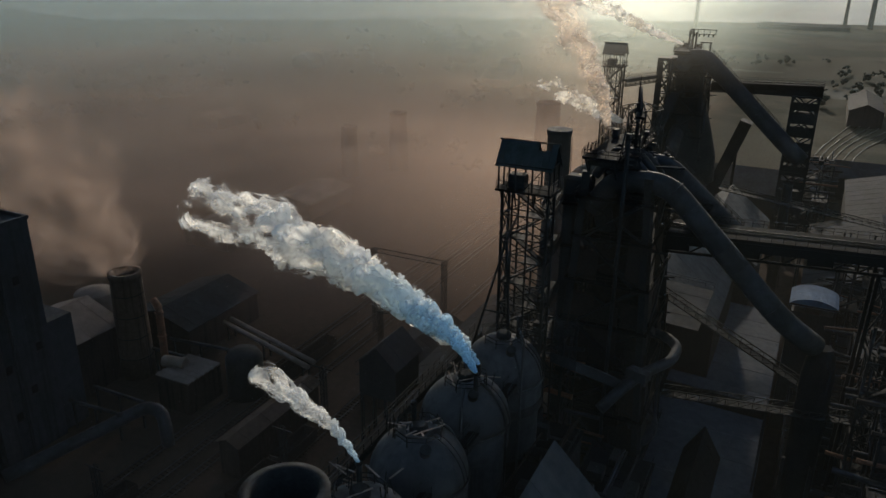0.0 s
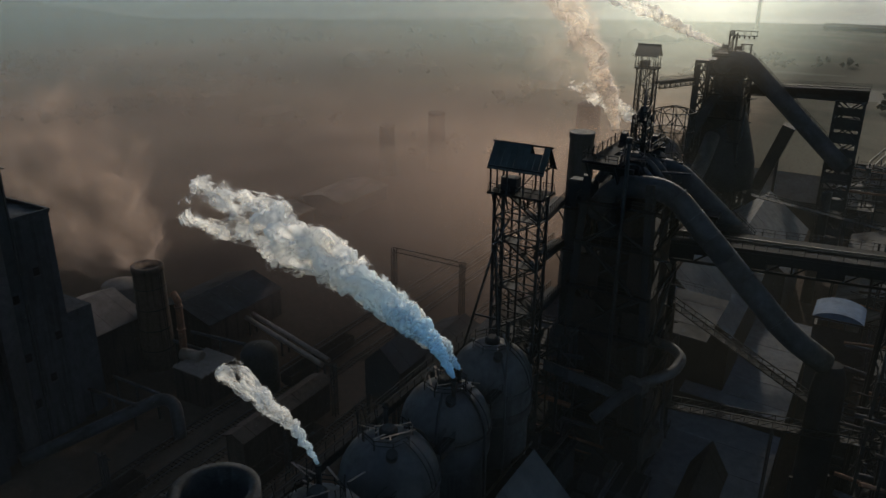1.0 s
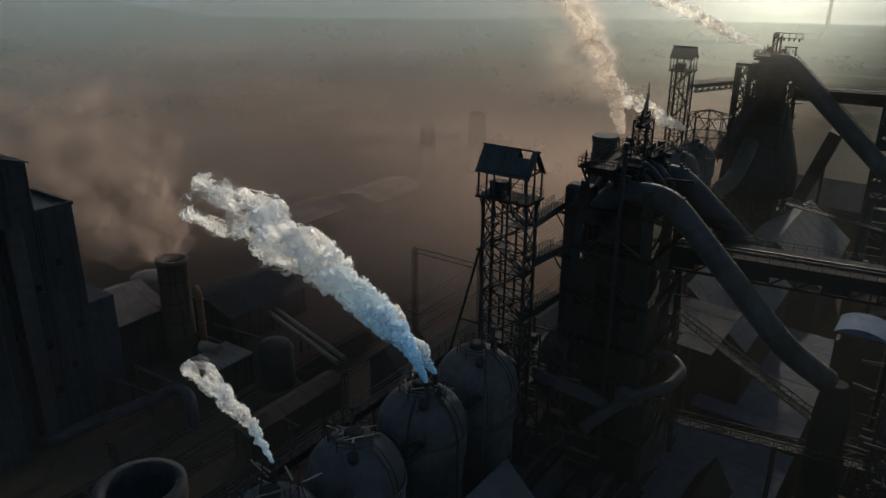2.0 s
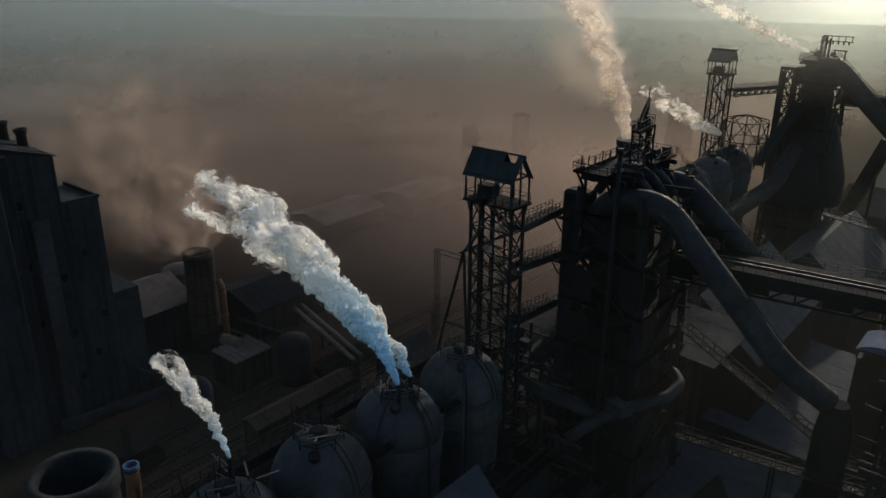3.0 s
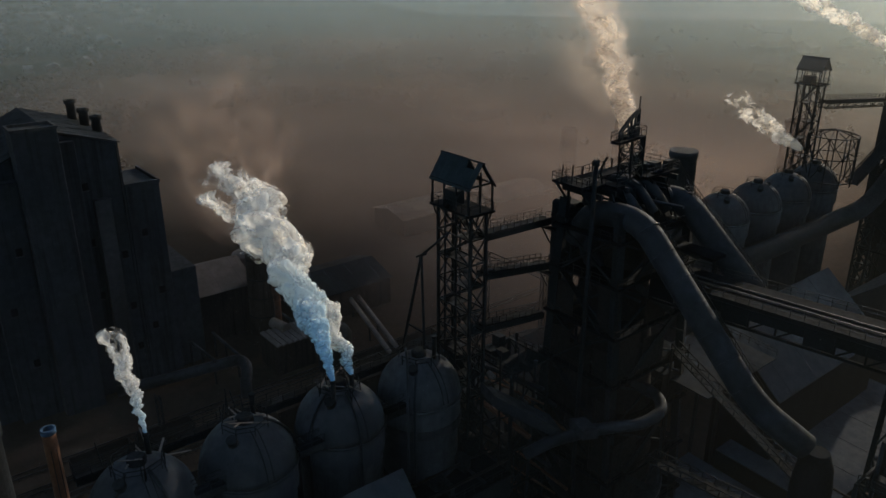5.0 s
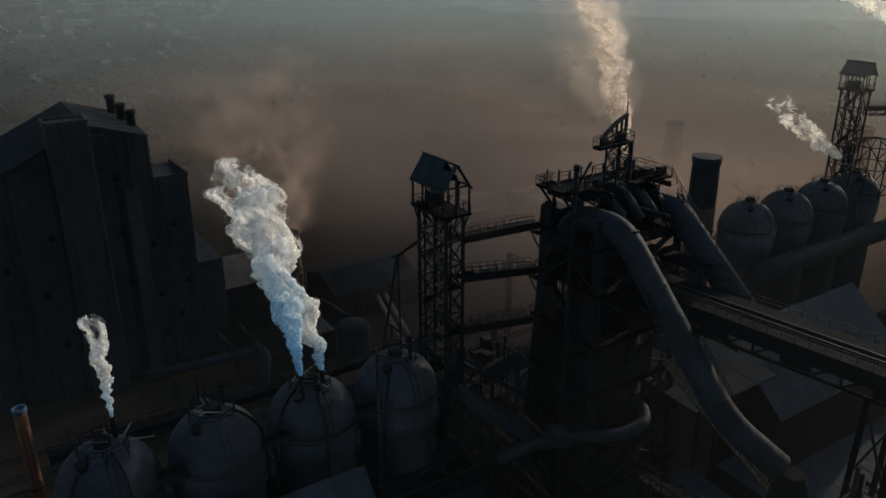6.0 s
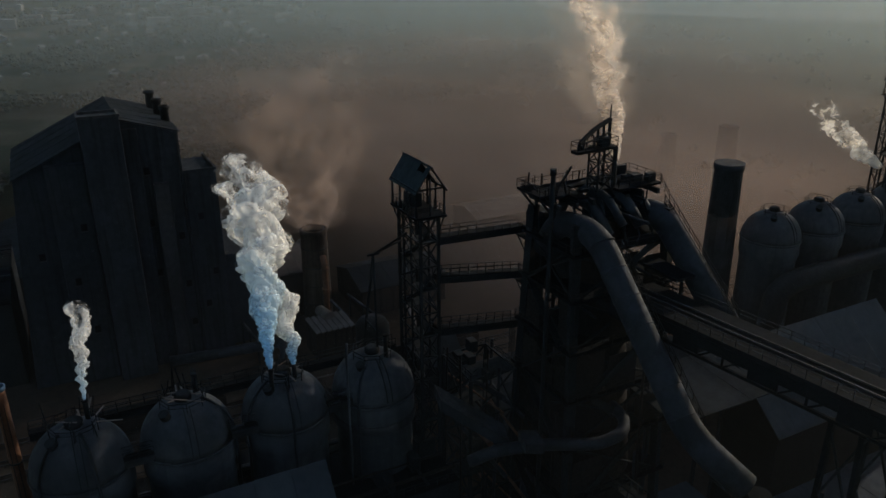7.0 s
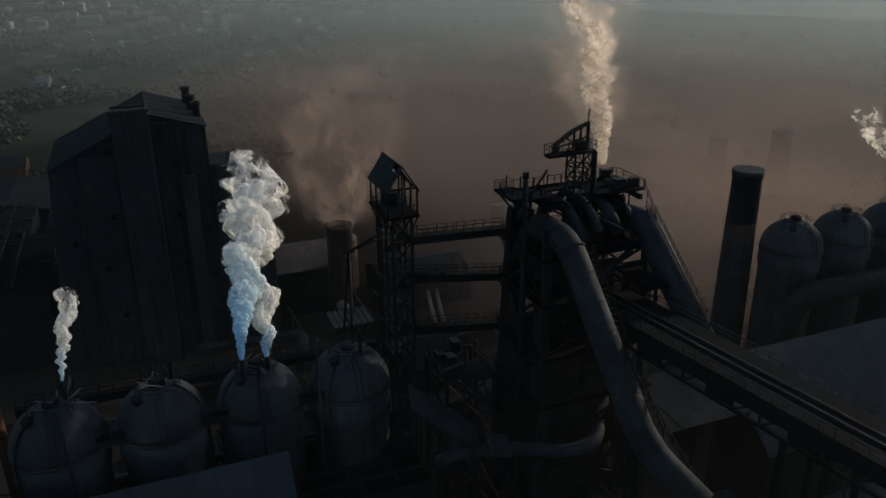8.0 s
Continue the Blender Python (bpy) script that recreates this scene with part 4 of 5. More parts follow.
# ---- coal tower block ----
def tower_block():
    t = thing("tower_block", "tall windowless soot-stained concrete tower with a gabled roof", "building")
    x1, x0 = -124.0, -154.0
    bm = bmesh.new()
    prof = [(39.6, 0), (76.8, 0), (76.8, 54.8), (65.0, 58.4), (43.4, 48.0), (41.4, 26)]
    f0 = [bm.verts.new((x1, y, z)) for y, z in prof]
    f1 = [bm.verts.new((x0, y, z)) for y, z in prof]
    bm.faces.new(f0)
    bm.faces.new(f1[::-1])
    for i in range(len(prof)):
        j = (i + 1) % len(prof)
        bm.faces.new((f0[i], f1[i], f1[j], f0[j]))
    bmesh.ops.recalc_face_normals(bm, faces=bm.faces[:])
    part("wall", bm, CONCRETE, t)
    n = 10
    for i in range(n):
        xa, xb = x1 + 0.4 - 31 * i / n, x1 + 0.4 - 31 * (i + 1) / n + 0.05
        dz = 0.05 * (i % 2)
        slab("roof_sheet", [(xa, 65.0, 58.75 + dz), (xb, 65.0, 58.75 + dz), (xb, 77.3, 55.0 + dz), (xa, 77.3, 55.0 + dz)], 0.2, DARKROOF, t)
        slab("roof_sheet", [(xa, 65.0, 58.75 + dz), (xb, 65.0, 58.75 + dz), (xb, 43.0, 48.15 + dz), (xa, 43.0, 48.15 + dz)], 0.2, DARKROOF, t)
    block("lift_shaft", -125, -119.0, 57.2, 65.0, 0, 60.2, CONCRETE, t, 0.08)
    for q in ((-125, -118.8, 57.0, 57.5), (-125, -118.8, 64.7, 65.2), (-119.3, -118.8, 57.5, 64.7), (-125, -124.5, 57.5, 64.7)):
        block("coping", *q, 60.2, 60.75, PALE, t)
    block("pilaster", -125, -122.6, 65.3, 68.4, 0, 56.6, CONCRETE, t, 0.08)
    block("stair_bay", -125, -122.4, 70.2, 73.4, 0, 44.0, PALE, t, 0.08)
    block("side_buttress", -125, -121.8, 49.5, 57.1, 0, 50.6, CONCRETE, t, 0.08)
    block("annex", -138.0, -124.0, 76.9, 84.0, 0, 45.2, CONCRETE, t, 0.08)
    for q in ((-138.2, -123.8, 83.7, 84.2), (-124.3, -123.8, 76.9, 83.7)):
        block("coping", *q, 45.2, 45.9, CONCRETE, t)
    block("lower_wing", -154, -125, 76.9, 90, 0, 24, CONCRETE, t, 0.1)
    for y, z in ((69.3, 46), (68.8, 34), (74.9, 30), (69.0, 22), (75.0, 18), (79.6, 34), (81.5, 20), (79.0, 12), (75.2, 8), (55, 36), (52, 24), (46, 30), (54, 12)):
        d = 2.25 if 49.5 < y < 57.1 else 0.0
        hole = block("window_opening", -124.1 + d, -123.93 + d, y - 0.6, y + 0.6, z, z + 1.6, HOLE, t)
        block("sill", -124.1 + d, -123.8 + d, y - 0.75, y + 0.75, z - 0.2, z, PALE, hole)
    for k in range(9):
        lathe("rainwater_joint", -123.8, 76.3, [(0.16, 4 + k * 5.5), (0.16, 4.3 + k * 5.5)], STEEL, t, 8)
    member("rainwater_pipe", (-123.8, 76.3, 0), (-123.8, 76.3, 54.4), 0.22, STEEL, t, kind="drum")
    for x, y, h in ((-150.0, 75.0, 60.0), (-141.5, 75.4, 59.3), (-134.5, 76.0, 58.8)):
        lathe("roof_stack", x, y, [(1.0, 53), (0.95, h - 0.9), (1.25, h - 0.8), (1.25, h), (0.8, h), (0.8, h - 1)], STEEL, t, 18)
    return t


tower_block()


def gable_shed(name, x0, x1, y0, y1, eave, ridge, label, along="y", wall=None, roof=None, stilts=0.0):
    """A shed with a double-pitched roof of separate sheets; along: the ridge's direction."""
    t = thing(name, label, "building")
    wall, roof = wall or BRICK, roof or DUSTROOF
    if along == "y":
        P = lambda u, v, z: (u, v, z)
        u0, u1, v0, v1 = x0, x1, y0, y1
    else:
        P = lambda u, v, z: (v, u, z)
        u0, u1, v0, v1 = y0, y1, x0, x1
    um = (u0 + u1) / 2
    bm = bmesh.new()
    prof = [(u0, stilts), (u1, stilts), (u1, eave), (um, ridge), (u0, eave)]
    f0 = [bm.verts.new(P(u, v0, z)) for u, z in prof]
    f1 = [bm.verts.new(P(u, v1, z)) for u, z in prof]
    bm.faces.new(f0)
    bm.faces.new(f1[::-1])
    for i in range(5):
        j = (i + 1) % 5
        bm.faces.new((f0[i], f1[i], f1[j], f0[j]))
    bmesh.ops.recalc_face_normals(bm, faces=bm.faces[:])
    part("wall", bm, wall, t)
    n = max(2, round((v1 - v0) / 3))
    for i in range(n):
        a, b = v0 - 0.5 + (v1 - v0 + 1) * i / n, v0 - 0.5 + (v1 - v0 + 1) * (i + 1) / n - 0.04
        for ue in (u0 - 0.6, u1 + 0.6):
            k = (ridge - eave) / (um - u0) * 0.6
            dz = 0.03 * (i % 2)
            slab("roof_sheet", [P(ue, a, eave - k + 0.2 + dz), P(ue, b, eave - k + 0.2 + dz), P(um, b, ridge + 0.2 + dz), P(um, a, ridge + 0.2 + dz)], 0.12, roof, t)
    if stilts:
        for u in (u0 + 0.3, u1 - 0.3):
            for v in (v0 + 0.3, (v0 + v1) / 2, v1 - 0.3):
                member("leg", P(u, v, 0), P(u, v, stilts), 0.5, STEEL, t)
    return t


gable_shed("low_shed", -152, -131.7, 84, 106.5, 13.0, 17.0, "long low brick shed with a dusty pale roof")
gable_shed("low_shed", -143, -123.6, 118, 142.8, 7.5, 10.5, "low dark shed with a pale ridge beside the tracks", wall=BRICK, roof=DARKROOF)
gable_shed("hoist_hut", -67.5, -60.0, 104, 113, 21.0, 24.5, "small dark gabled hut on steel stilts", wall=STEEL, roof=DARKROOF, stilts=14.0)
gable_shed("pump_house", -88.0, -83.6, 88, 113, 7.0, 8.0, "long low shed with a dusty dark roof beside the tracks", roof=BRICK)

# ---- casting house roofs below the furnace ----
HALL = thing("casting_hall", "low hall with a steep grey sheet roof", "building")
def pitched(t, x0, x1, y0, y1, z0, z1, mat, n=None, walls=True):
    """One roof slope that falls from x0 (z0) to x1 (z1), in strips, on a wall."""
    n = n or max(2, round((y1 - y0) / 4))
    for i in range(n):
        a, b = y0 + (y1 - y0) * i / n, y0 + (y1 - y0) * (i + 1) / n - 0.03
        dz = 0.04 * (i % 2)
        slab("roof_sheet", [(x0, a, z0 + dz), (x0, b, z0 + dz), (x1, b, z1 + dz), (x1, a, z1 + dz)], 0.2, mat, t)
    if walls:
        bm = bmesh.new()
        lo, hi = (x0 + 0.3, z0 - 0.4), (x1 - 0.3, z1 - 0.4)
        prof = [(lo[0], 0), (hi[0], 0), hi, lo]
        f0 = [bm.verts.new((x, y0 + 0.3, z)) for x, z in prof]
        f1 = [bm.verts.new((x, y1 - 0.3, z)) for x, z in prof]
        bm.faces.new(f0)
        bm.faces.new(f1[::-1])
        for i in range(4):
            bm.faces.new((f0[i], f1[i], f1[(i + 1) % 4], f0[(i + 1) % 4]))
        bmesh.ops.recalc_face_normals(bm, faces=bm.faces[:])
        part("wall", bm, DECK, t)


pitched(HALL, -21.2, -9.5, 36, 73.8, 37.4, 25.6, SHEET)
HALL_B = thing("casting_hall", "long low hall under a grey sheet roof", "building")
pitched(HALL_B, -17.6, 0.8, 134.5, 178, 14.6, 13.8, ROOFPALE)
HALL_E = thing("casting_hall", "low hall with a grey sheet roof beside the furnace", "building")
pitched(HALL_E, -21.5, 0.8, 98, 133, 12.4, 11.6, ROOFPALE)
HALL_C = thing("stock_house", "grey-roofed house tucked under the trestle gallery", "building")
pitched(HALL_C, -24.0, -11.6, 119, 137, 34.0, 33.3, DARKROOF, None, False)
for x in (-23.5, -19.5):
    for y in (121.5, 136.5):
        member("column", (x, y, 0), (x, y, 33.6), 0.5, STEEL, HALL_C)
railing((-24.0, 136.9, 34.5), (-11.6, 136.9, 33.8), HALL_C)
HALL_D = thing("far_hall", "grey sheet-roofed hall behind the gallery", "building")
pitched(HALL_D, -22.2, -10.5, 138.5, 174, 35.4, 25.4, SHEET)
# near-black gabled body that fills the dark triangle between the roofs
gable_shed("dark_gable", -15.0, -1.2, 80, 116.8, 5.0, 17.0, "near-black gabled shape between the hall roofs", wall=DECK, roof=DECK)


def conveyor(p0, p1, w, label, legs=()):
    """A slanting belt bridge: deck, side trusses, posts."""
    t = thing("conveyor", label, "conveyor")
    p0, p1 = Vector(p0), Vector(p1)
    d = (p1 - p0)
    side = d.cross(Vector((0, 0, 1))).normalized() * (w / 2)
    member("deck", p0, p1, w, STEEL, t, 0.15)
    n = max(4, round(d.length / 2.0))
    up = Vector((0, 0, 1.1))
    for s in (-1, 1):
        o = side * s
        member("chord", p0 + o, p1 + o, 0.2, STEEL, t)
        member("chord", p0 + o + up, p1 + o + up, 0.16, STEEL, t)
        for i in range(n):
            a, b = p0.lerp(p1, i / n) + o, p0.lerp(p1, (i + 1) / n) + o
            member("upright", a, a + up, 0.12, STEEL, t)
            member("diagonal", a, b + up, 0.1, STEEL, t)
    for f in legs:
        p = p0.lerp(p1, f)
        for s in (-1, 1):
            member("leg", (p.x + side.x * s, p.y + side.y * s, 0), (p.x + side.x * s, p.y + side.y * s, p.z), 0.35, STEEL, t)
    return t


conveyor((-17.6, 118.8, 38.6), (9.5, 117.6, 25.8), 1.5, "thin slanting conveyor bridge with truss sides")
conveyor((-15.0, 112.0, 24.6), (16, 111.0, 28.2), 2.0, "level pipe bridge with truss sides", (0.5, 0.95))

# ---- far furnace group ----
lift_tower(-57.0, -50.9, 217.9, 222.9, 67.8, 14, "far lattice lift tower with a gabled cabin", False)
walkway(-51.6, 222.6, 251.5, 57.5, 55.6, 1.8, "far truss footbridge between tower and furnace", 2.0, -46.8)
FARCRANE = thing("head_crane", "far lattice crane beam on the furnace head", "crane")
lattice_tower(FARCRANE, -40.2, -39.0, 257.2, 258.4, 63, 69.2, 3, STEEL, 0.22, 0.12, False)
for z in (68.0, 69.4):
    member("crane_beam", (-40.0, 257.8, z), (-32.0, 257.8, z), 0.22, STEEL, FARCRANE)
for i in range(5):
    member("upright", (-39.6 + i * 1.8, 257.8, 68.0), (-39.6 + i * 1.8, 257.8, 69.4), 0.16, STEEL, FARCRANE)
    member("lamp", (-38.7 + i * 1.4, 257.8, 67.2), (-38.7 + i * 1.4, 257.8, 68.0), 0.4, STEEL, FARCRANE)
FARHEAD = thing("portal_frame", "far sooty portal frame on the furnace head", "steel frame")
for x in (-36.2, -33.4):
    member("post", (x, 257, 63), (x, 257, 65.6), 0.4, STEEL, FARHEAD)
member("beam", (-36.6, 257, 65.6), (-33.0, 257, 65.6), 0.4, STEEL, FARHEAD)
downcomer([(-41, 251, 58), (-38.5, 251, 61.5), (-33.5, 251, 61.8), (-6.6, 251, 37), (-2, 251, 33)], 2.5, "far slanting gas pipe of the second furnace")
FARGAL = gallery(-31, 0.5, 252.2, 257.8, 54.5, 55.5, "far trestle gallery of the second furnace")
block("side_sheet", -31, 0.5, 252.1, 252.2, 51.8, 54.6, STEEL, FARGAL)
lathe("hood", -38.5, 257.0, [(11.5, 22), (11.0, 30), (8.8, 38), (5.4, 49)], STEEL, FURNACE_B, 32)
for z in (33, 46):
    block("head_house", -45.0, -33.0, 252.2, 261.0, z + 10.0, z + 15.0, STEEL, FURNACE_B, 0.2)
FARTREST = thing("trestle_tower", "far dark lattice trestle under the gallery", "tower")
lattice_tower(FARTREST, -7.4, -0.2, 251.6, 258.4, 0, 52, 9, STEEL, 0.7, 0.4)
for k in range(13):
    block("wall_sheet", -7.2, -0.4, 251.5, 251.6, 4 * k, 4 * k + (3.2 if k % 3 else 2.4), STEEL, FARTREST)
railing((-33, 250.6, 64.5), (-8, 250.6, 41.4), FARTREST, STEEL, 1.1, 2.5, 0.12)
FARLIFT = thing("stair_tower", "far dark stair tower beside the second furnace", "tower")
lattice_tower(FARLIFT, -47.0, -43.4, 247.5, 251.5, 0, 60.5, 12, STEEL, 0.5, 0.3)
block("cap", -47.2, -43.2, 247.3, 251.7, 60.5, 61.2, STEEL, FARLIFT)
block("wall_sheet", -46.9, -45.4, 247.4, 247.5, 30, 60, STEEL, FARLIFT)
conveyor((-45.0, 232, 36), (-40.5, 249, 51), 3.4, "far dark covered incline up to the second furnace")
CONE = thing("truss_cage", "open round steel truss cage", "steel frame")
for i in range(10):
    a, b = i * math.pi / 5, (i + 1) * math.pi / 5
    p, q = [(-43.5 + 5.6 * math.cos(f), 214 + 5.6 * math.sin(f)) for f in (a, b)]
    for z in (41, 46.5, 51.5):
        member("ring_bar", (*p, z), (*q, z), 0.22, STEEL, CONE)
    member("upright", (*p, 40), (*p, 51.5), 0.22, STEEL, CONE)
    for za, zb in ((41, 46.5), (46.5, 51.5)):
        member("diagonal", (*(p if i % 2 else q), za), (*(q if i % 2 else p), zb), 0.18, STEEL, CONE)
    member("spoke", (*p, 51.5), (-43.5, 214, 53.0), 0.18, STEEL, CONE)
BLUEHUT = thing("valve_house", "small house with a rounded pale blue roof", "building")
block("wall", 1.6, 9.4, 150.4, 157.6, 0, 26.6, STEEL, BLUEHUT)
bm = bmesh.new()
rows = []
for i in range(13):
    f = i / 12
    x, z = 1.2 + 8.6 * f, 28.4 + 1.3 * math.sin(math.pi * f) ** 0.7
    rows.append([bm.verts.new((x, 150.0, z)), bm.verts.new((x, 158.0, z)), bm.verts.new((x, 158.0, 28.0)), bm.verts.new((x, 150.0, 28.0))])
for a, b in zip(rows, rows[1:]):
    for k in range(4):
        bm.faces.new((a[k], b[k], b[(k + 1) % 4], a[(k + 1) % 4]))
bm.faces.new(rows[0])
bm.faces.new(rows[-1][::-1])
bmesh.ops.recalc_face_normals(bm, faces=bm.faces[:])
part("roof", bm, BLUE, BLUEHUT)
for x in (1.6, 4.2, 6.8, 9.2):
    member("roof_post", (x, 150.2, 26.6), (x, 150.2, 28.2), 0.25, STEEL, BLUEHUT)
member("eaves_beam", (1.2, 149.9, 28.3), (9.8, 149.9, 28.3), 0.3, STEEL, BLUEHUT)
gable_shed("far_hall", -30, -8, 196, 236, 18, 27, "grey sheet-roofed hall of the second furnace", wall=STEEL, roof=SHEET)

gable_shed("far_hall", 4, 40, 196, 250, 14, 20, "broad dark hall in the works beyond the gallery", wall=STEEL, roof=DARKROOF)
gable_shed("far_hall", 14, 60, 262, 320, 12, 18, "broad dark hall behind the far trestle", wall=STEEL, roof=DARKROOF)
gable_shed("far_hall", -8, 50, 335, 362, 9, 13, "long dark hall before the far rails", "x", wall=STEEL, roof=DARKROOF)
gable_shed("far_hall", 16, 34, 500, 560, 9, 13, "dark-roofed hall beyond the far rails", wall=BRICK, roof=DARKROOF)
gable_shed("far_hall", -36, 6, 292, 330, 10, 15, "dark hall behind the second furnace", "x", wall=STEEL, roof=DARKROOF)
FARDUCT = thing("gas_main", "far fat dark gas main along the far stoves", "pipe")
tube("pipe", [(-37.5, 166, 8), (-37.5, 168, 31), (-37.5, 172, 33), (-37.5, 225, 33), (-38, 240, 40)], 2.2, STEEL, FARDUCT, 18)
conveyor((-20, 205, 34), (24, 214, 26), 2.4, "far dark level pipe bridge", (0.5, 0.95))
pipe_trestle(10, 20, 176, 186, 30, 41, "far dark rack of pipes and beams")
pipe_trestle(-2, 8, 280, 290, 26, 42, "far rack of pipes behind the trestle")
chimney(-4.0, 226.0, 1.6, 1.3, 32, STEEL, "short dark steel stack between the halls", False)


# ---- railway tracks and yard on the open side ----
def tracks():
    t = thing("railway_track", "straight worn railway track across the yard", "track")
    member("rail", (-0.75, -40, 0.3), (-0.75, 260, 0.3), 0.16, RAIL, t, 0.2)
    member("rail", (0.75, -40, 0.3), (0.75, 260, 0.3), 0.16, RAIL, t, 0.2)
    bm = bmesh.new()
    for i in range(300):
        m = Matrix.Translation((0, -39.5 + i, 0.12)) @ Matrix.Diagonal((2.6, 0.26, 0.16, 1))
        bmesh.ops.create_cube(bm, size=1, matrix=m)
    tagged(part("sleepers", bm, BRICK, t), kind="stuff")
    t["group"] = "yard tracks"
    return t


TRACK = tracks()
TRACK.location.x = -79
for x in (-92.0, -97.0, -103.5):
    copy_thing(TRACK, pose(x, 0, 0))

def hopper_wagon(x, y):
    t = thing("hopper_wagon", "open dark hopper wagon on the yard track", "wagon", "wagons on the track")
    for q in ((-1.5, -1.38, -5.5, 5.5), (1.38, 1.5, -5.5, 5.5), (-1.38, 1.38, -5.5, -5.38), (-1.38, 1.38, 5.38, 5.5)):
        block("side", x + q[0], x + q[1], y + q[2], y + q[3], 1.4, 3.6, RUST, t)
    block("floor", x - 1.38, x + 1.38, y - 5.38, y + 5.38, 1.3, 1.5, STEEL, t)
    block("underframe", x - 1.2, x + 1.2, y - 5.2, y + 5.2, 0.9, 1.3, STEEL, t)
    for dy in (-4, -2.4, 2.4, 4):
        for dx in (-0.75, 0.75):
            tube("wheel", [(x + dx - 0.07, y + dy, 0.8), (x + dx + 0.07, y + dy, 0.8)], 0.42, STEEL, t, 14)


for x, ys in ((-79, (74, 86, 98)), (-97, (58, 70, 120, 132))):
    for y in ys:
        hopper_wagon(x, y)

INCLINE = thing("covered_incline", "dark covered conveyor rising between the furnaces", "conveyor")
member("casing", (-33, 276, 2), (-21.0, 276, 39), 6.0, STEEL, INCLINE, 4.0)
member("leg", (-23, 276, 0), (-23, 276, 32), 0.9, STEEL, INCLINE)
member("leg", (-27, 276, 0), (-27, 276, 20), 0.9, STEEL, INCLINE)

GANTRY = thing("gantry", "thin steel gantry over the tracks", "gantry")
for x in (-72.8, -92):
    lattice_tower(GANTRY, x - 0.5, x + 0.5, 149.5, 150.5, 0, 23, 8, STEEL, 0.13, 0.06, False)
for dz in (0, 1.2):
    member("beam", (-92, 150, 22 + dz), (-71.5, 150, 22 + dz), 0.18, STEEL, GANTRY)
for i in range(12):
    member("diagonal", (-92 + 1.6 * i, 150, 22 + 1.2 * (i % 2)), (-90.4 + 1.6 * i, 150, 22 + 1.2 * ((i + 1) % 2)), 0.09, STEEL, GANTRY)

DUCT = thing("arched_duct", "fat grey duct bending over in an arch", "duct")
tube("duct", [(-121, 68, 1.2), (-116.5, 80, 2.6), (-110, 92.0, 5.6), (-106.0, 92.0, 5.6), (-103.5, 90.2, 3), (-103.2, 90, 0)], 1.25, PIPE, DUCT, 18)


def pipe_rack(x0, x1, y0, y1, z, r, label, mat=None):
    t = thing("pipe_rack", label, "pipe", "pipe racks of the yard")
    tube("pipe", [(x0, y0, z), (x1, y1, z)], r, mat or PIPE, t, 10)
    for f in (0.06, 0.5, 0.94):
        x, y = x0 + (x1 - x0) * f, y0 + (y1 - y0) * f
        member("post", (x, y, 0), (x, y, z - r), 0.35, STEEL, t)
        member("arm", (x - 0.9, y, z - r), (x + 0.9, y, z - r), 0.2, STEEL, t)


for q in ((-126.5, -110, 115, 117, 6.2, 0.38), (-126.4, -112.8, 109.6, 110.2, 6.2, 0.38), (-124.9, -110.8, 92, 92.2, 6.2, 0.34), (-124.6, -111.6, 86, 87, 6.2, 0.34)):
    pipe_rack(*q, "dusty pipe on low posts in the yard")
for dy in (0, 2.4):
    pipe_rack(-124, -92, 130 + dy, 121 + dy, 4.5, 0.6, "long pale pipe on low posts in the yard", DUSTROOF)

RIBBED = thing("filter_house", "low dark filter house with a ribbed roof", "building")
block("wall", -115, -106.5, 99.5, 109.5, 0, 7.4, BRICK, RIBBED, 0.1)
for i in range(7):
    slab("roof_rib", [(-115.2, 99.6 + i * 1.42, 7.6), (-106.2, 99.6 + i * 1.42, 7.6), (-106.2, 100.6 + i * 1.42, 7.9), (-115.2, 100.6 + i * 1.42, 7.9)], 0.3, DUSTROOF, RIBBED)
tube("round_duct", [(-117, 104, 8.2), (-112, 105, 8.2)], 1.3, DUSTROOF, RIBBED, 16)
RISER = thing("riser_pipe", "tall rusty upright pipe beside the wide chimney", "pipe")
tube("pipe", [(-120.0, 107.0, 0), (-120.0, 107.0, 19.0), (-121.5, 107.2, 20.4)], 0.8, ORANGE, RISER, 14)
for z in (6.0, 12.0, 17.5):
    lathe("flange", -120.0, 107.0, [(1.0, z), (1.0, z + 0.25)], ORANGE, RISER, 14)
DRUM = thing("round_tank", "squat dark round tank in the yard", "tank")
lathe("shell", -102.0, 112.0, [(4.0, 0), (4.0, 9), (3.2, 10.4), (0.4, 11.0)], STEEL, DRUM, 32)
TANK = thing("round_tank", "low pale-topped round tank behind the shed", "tank")
lathe("shell", -146.0, 112.0, [(4.5, 0), (4.5, 15), (4.2, 15.4), (0.3, 16.4)], DUSTROOF, TANK, 32)
gable_shed("low_shed", -78, -66, 120, 150, 7, 10, "low dark shed across the tracks", wall=BRICK, roof=DARKROOF)
gable_shed("low_shed", -64, -46, 112, 160, 12, 16, "dark shed behind the lift tower", wall=BRICK, roof=DARKROOF)
gable_shed("brick_house", -300, -286, 2, 18, 11, 14, "brown brick works house beyond the tower block", wall=ORANGE, roof=DARKROOF)
gable_shed("low_shed", -272, -232, 4, 30, 8, 11, "long dark shed beyond the tower block", "x", wall=BRICK, roof=DARKROOF)
gable_shed("low_shed", -230, -170, 30, 48, 7, 10, "long dark shed beside the tower block", "x", wall=BRICK, roof=DARKROOF)
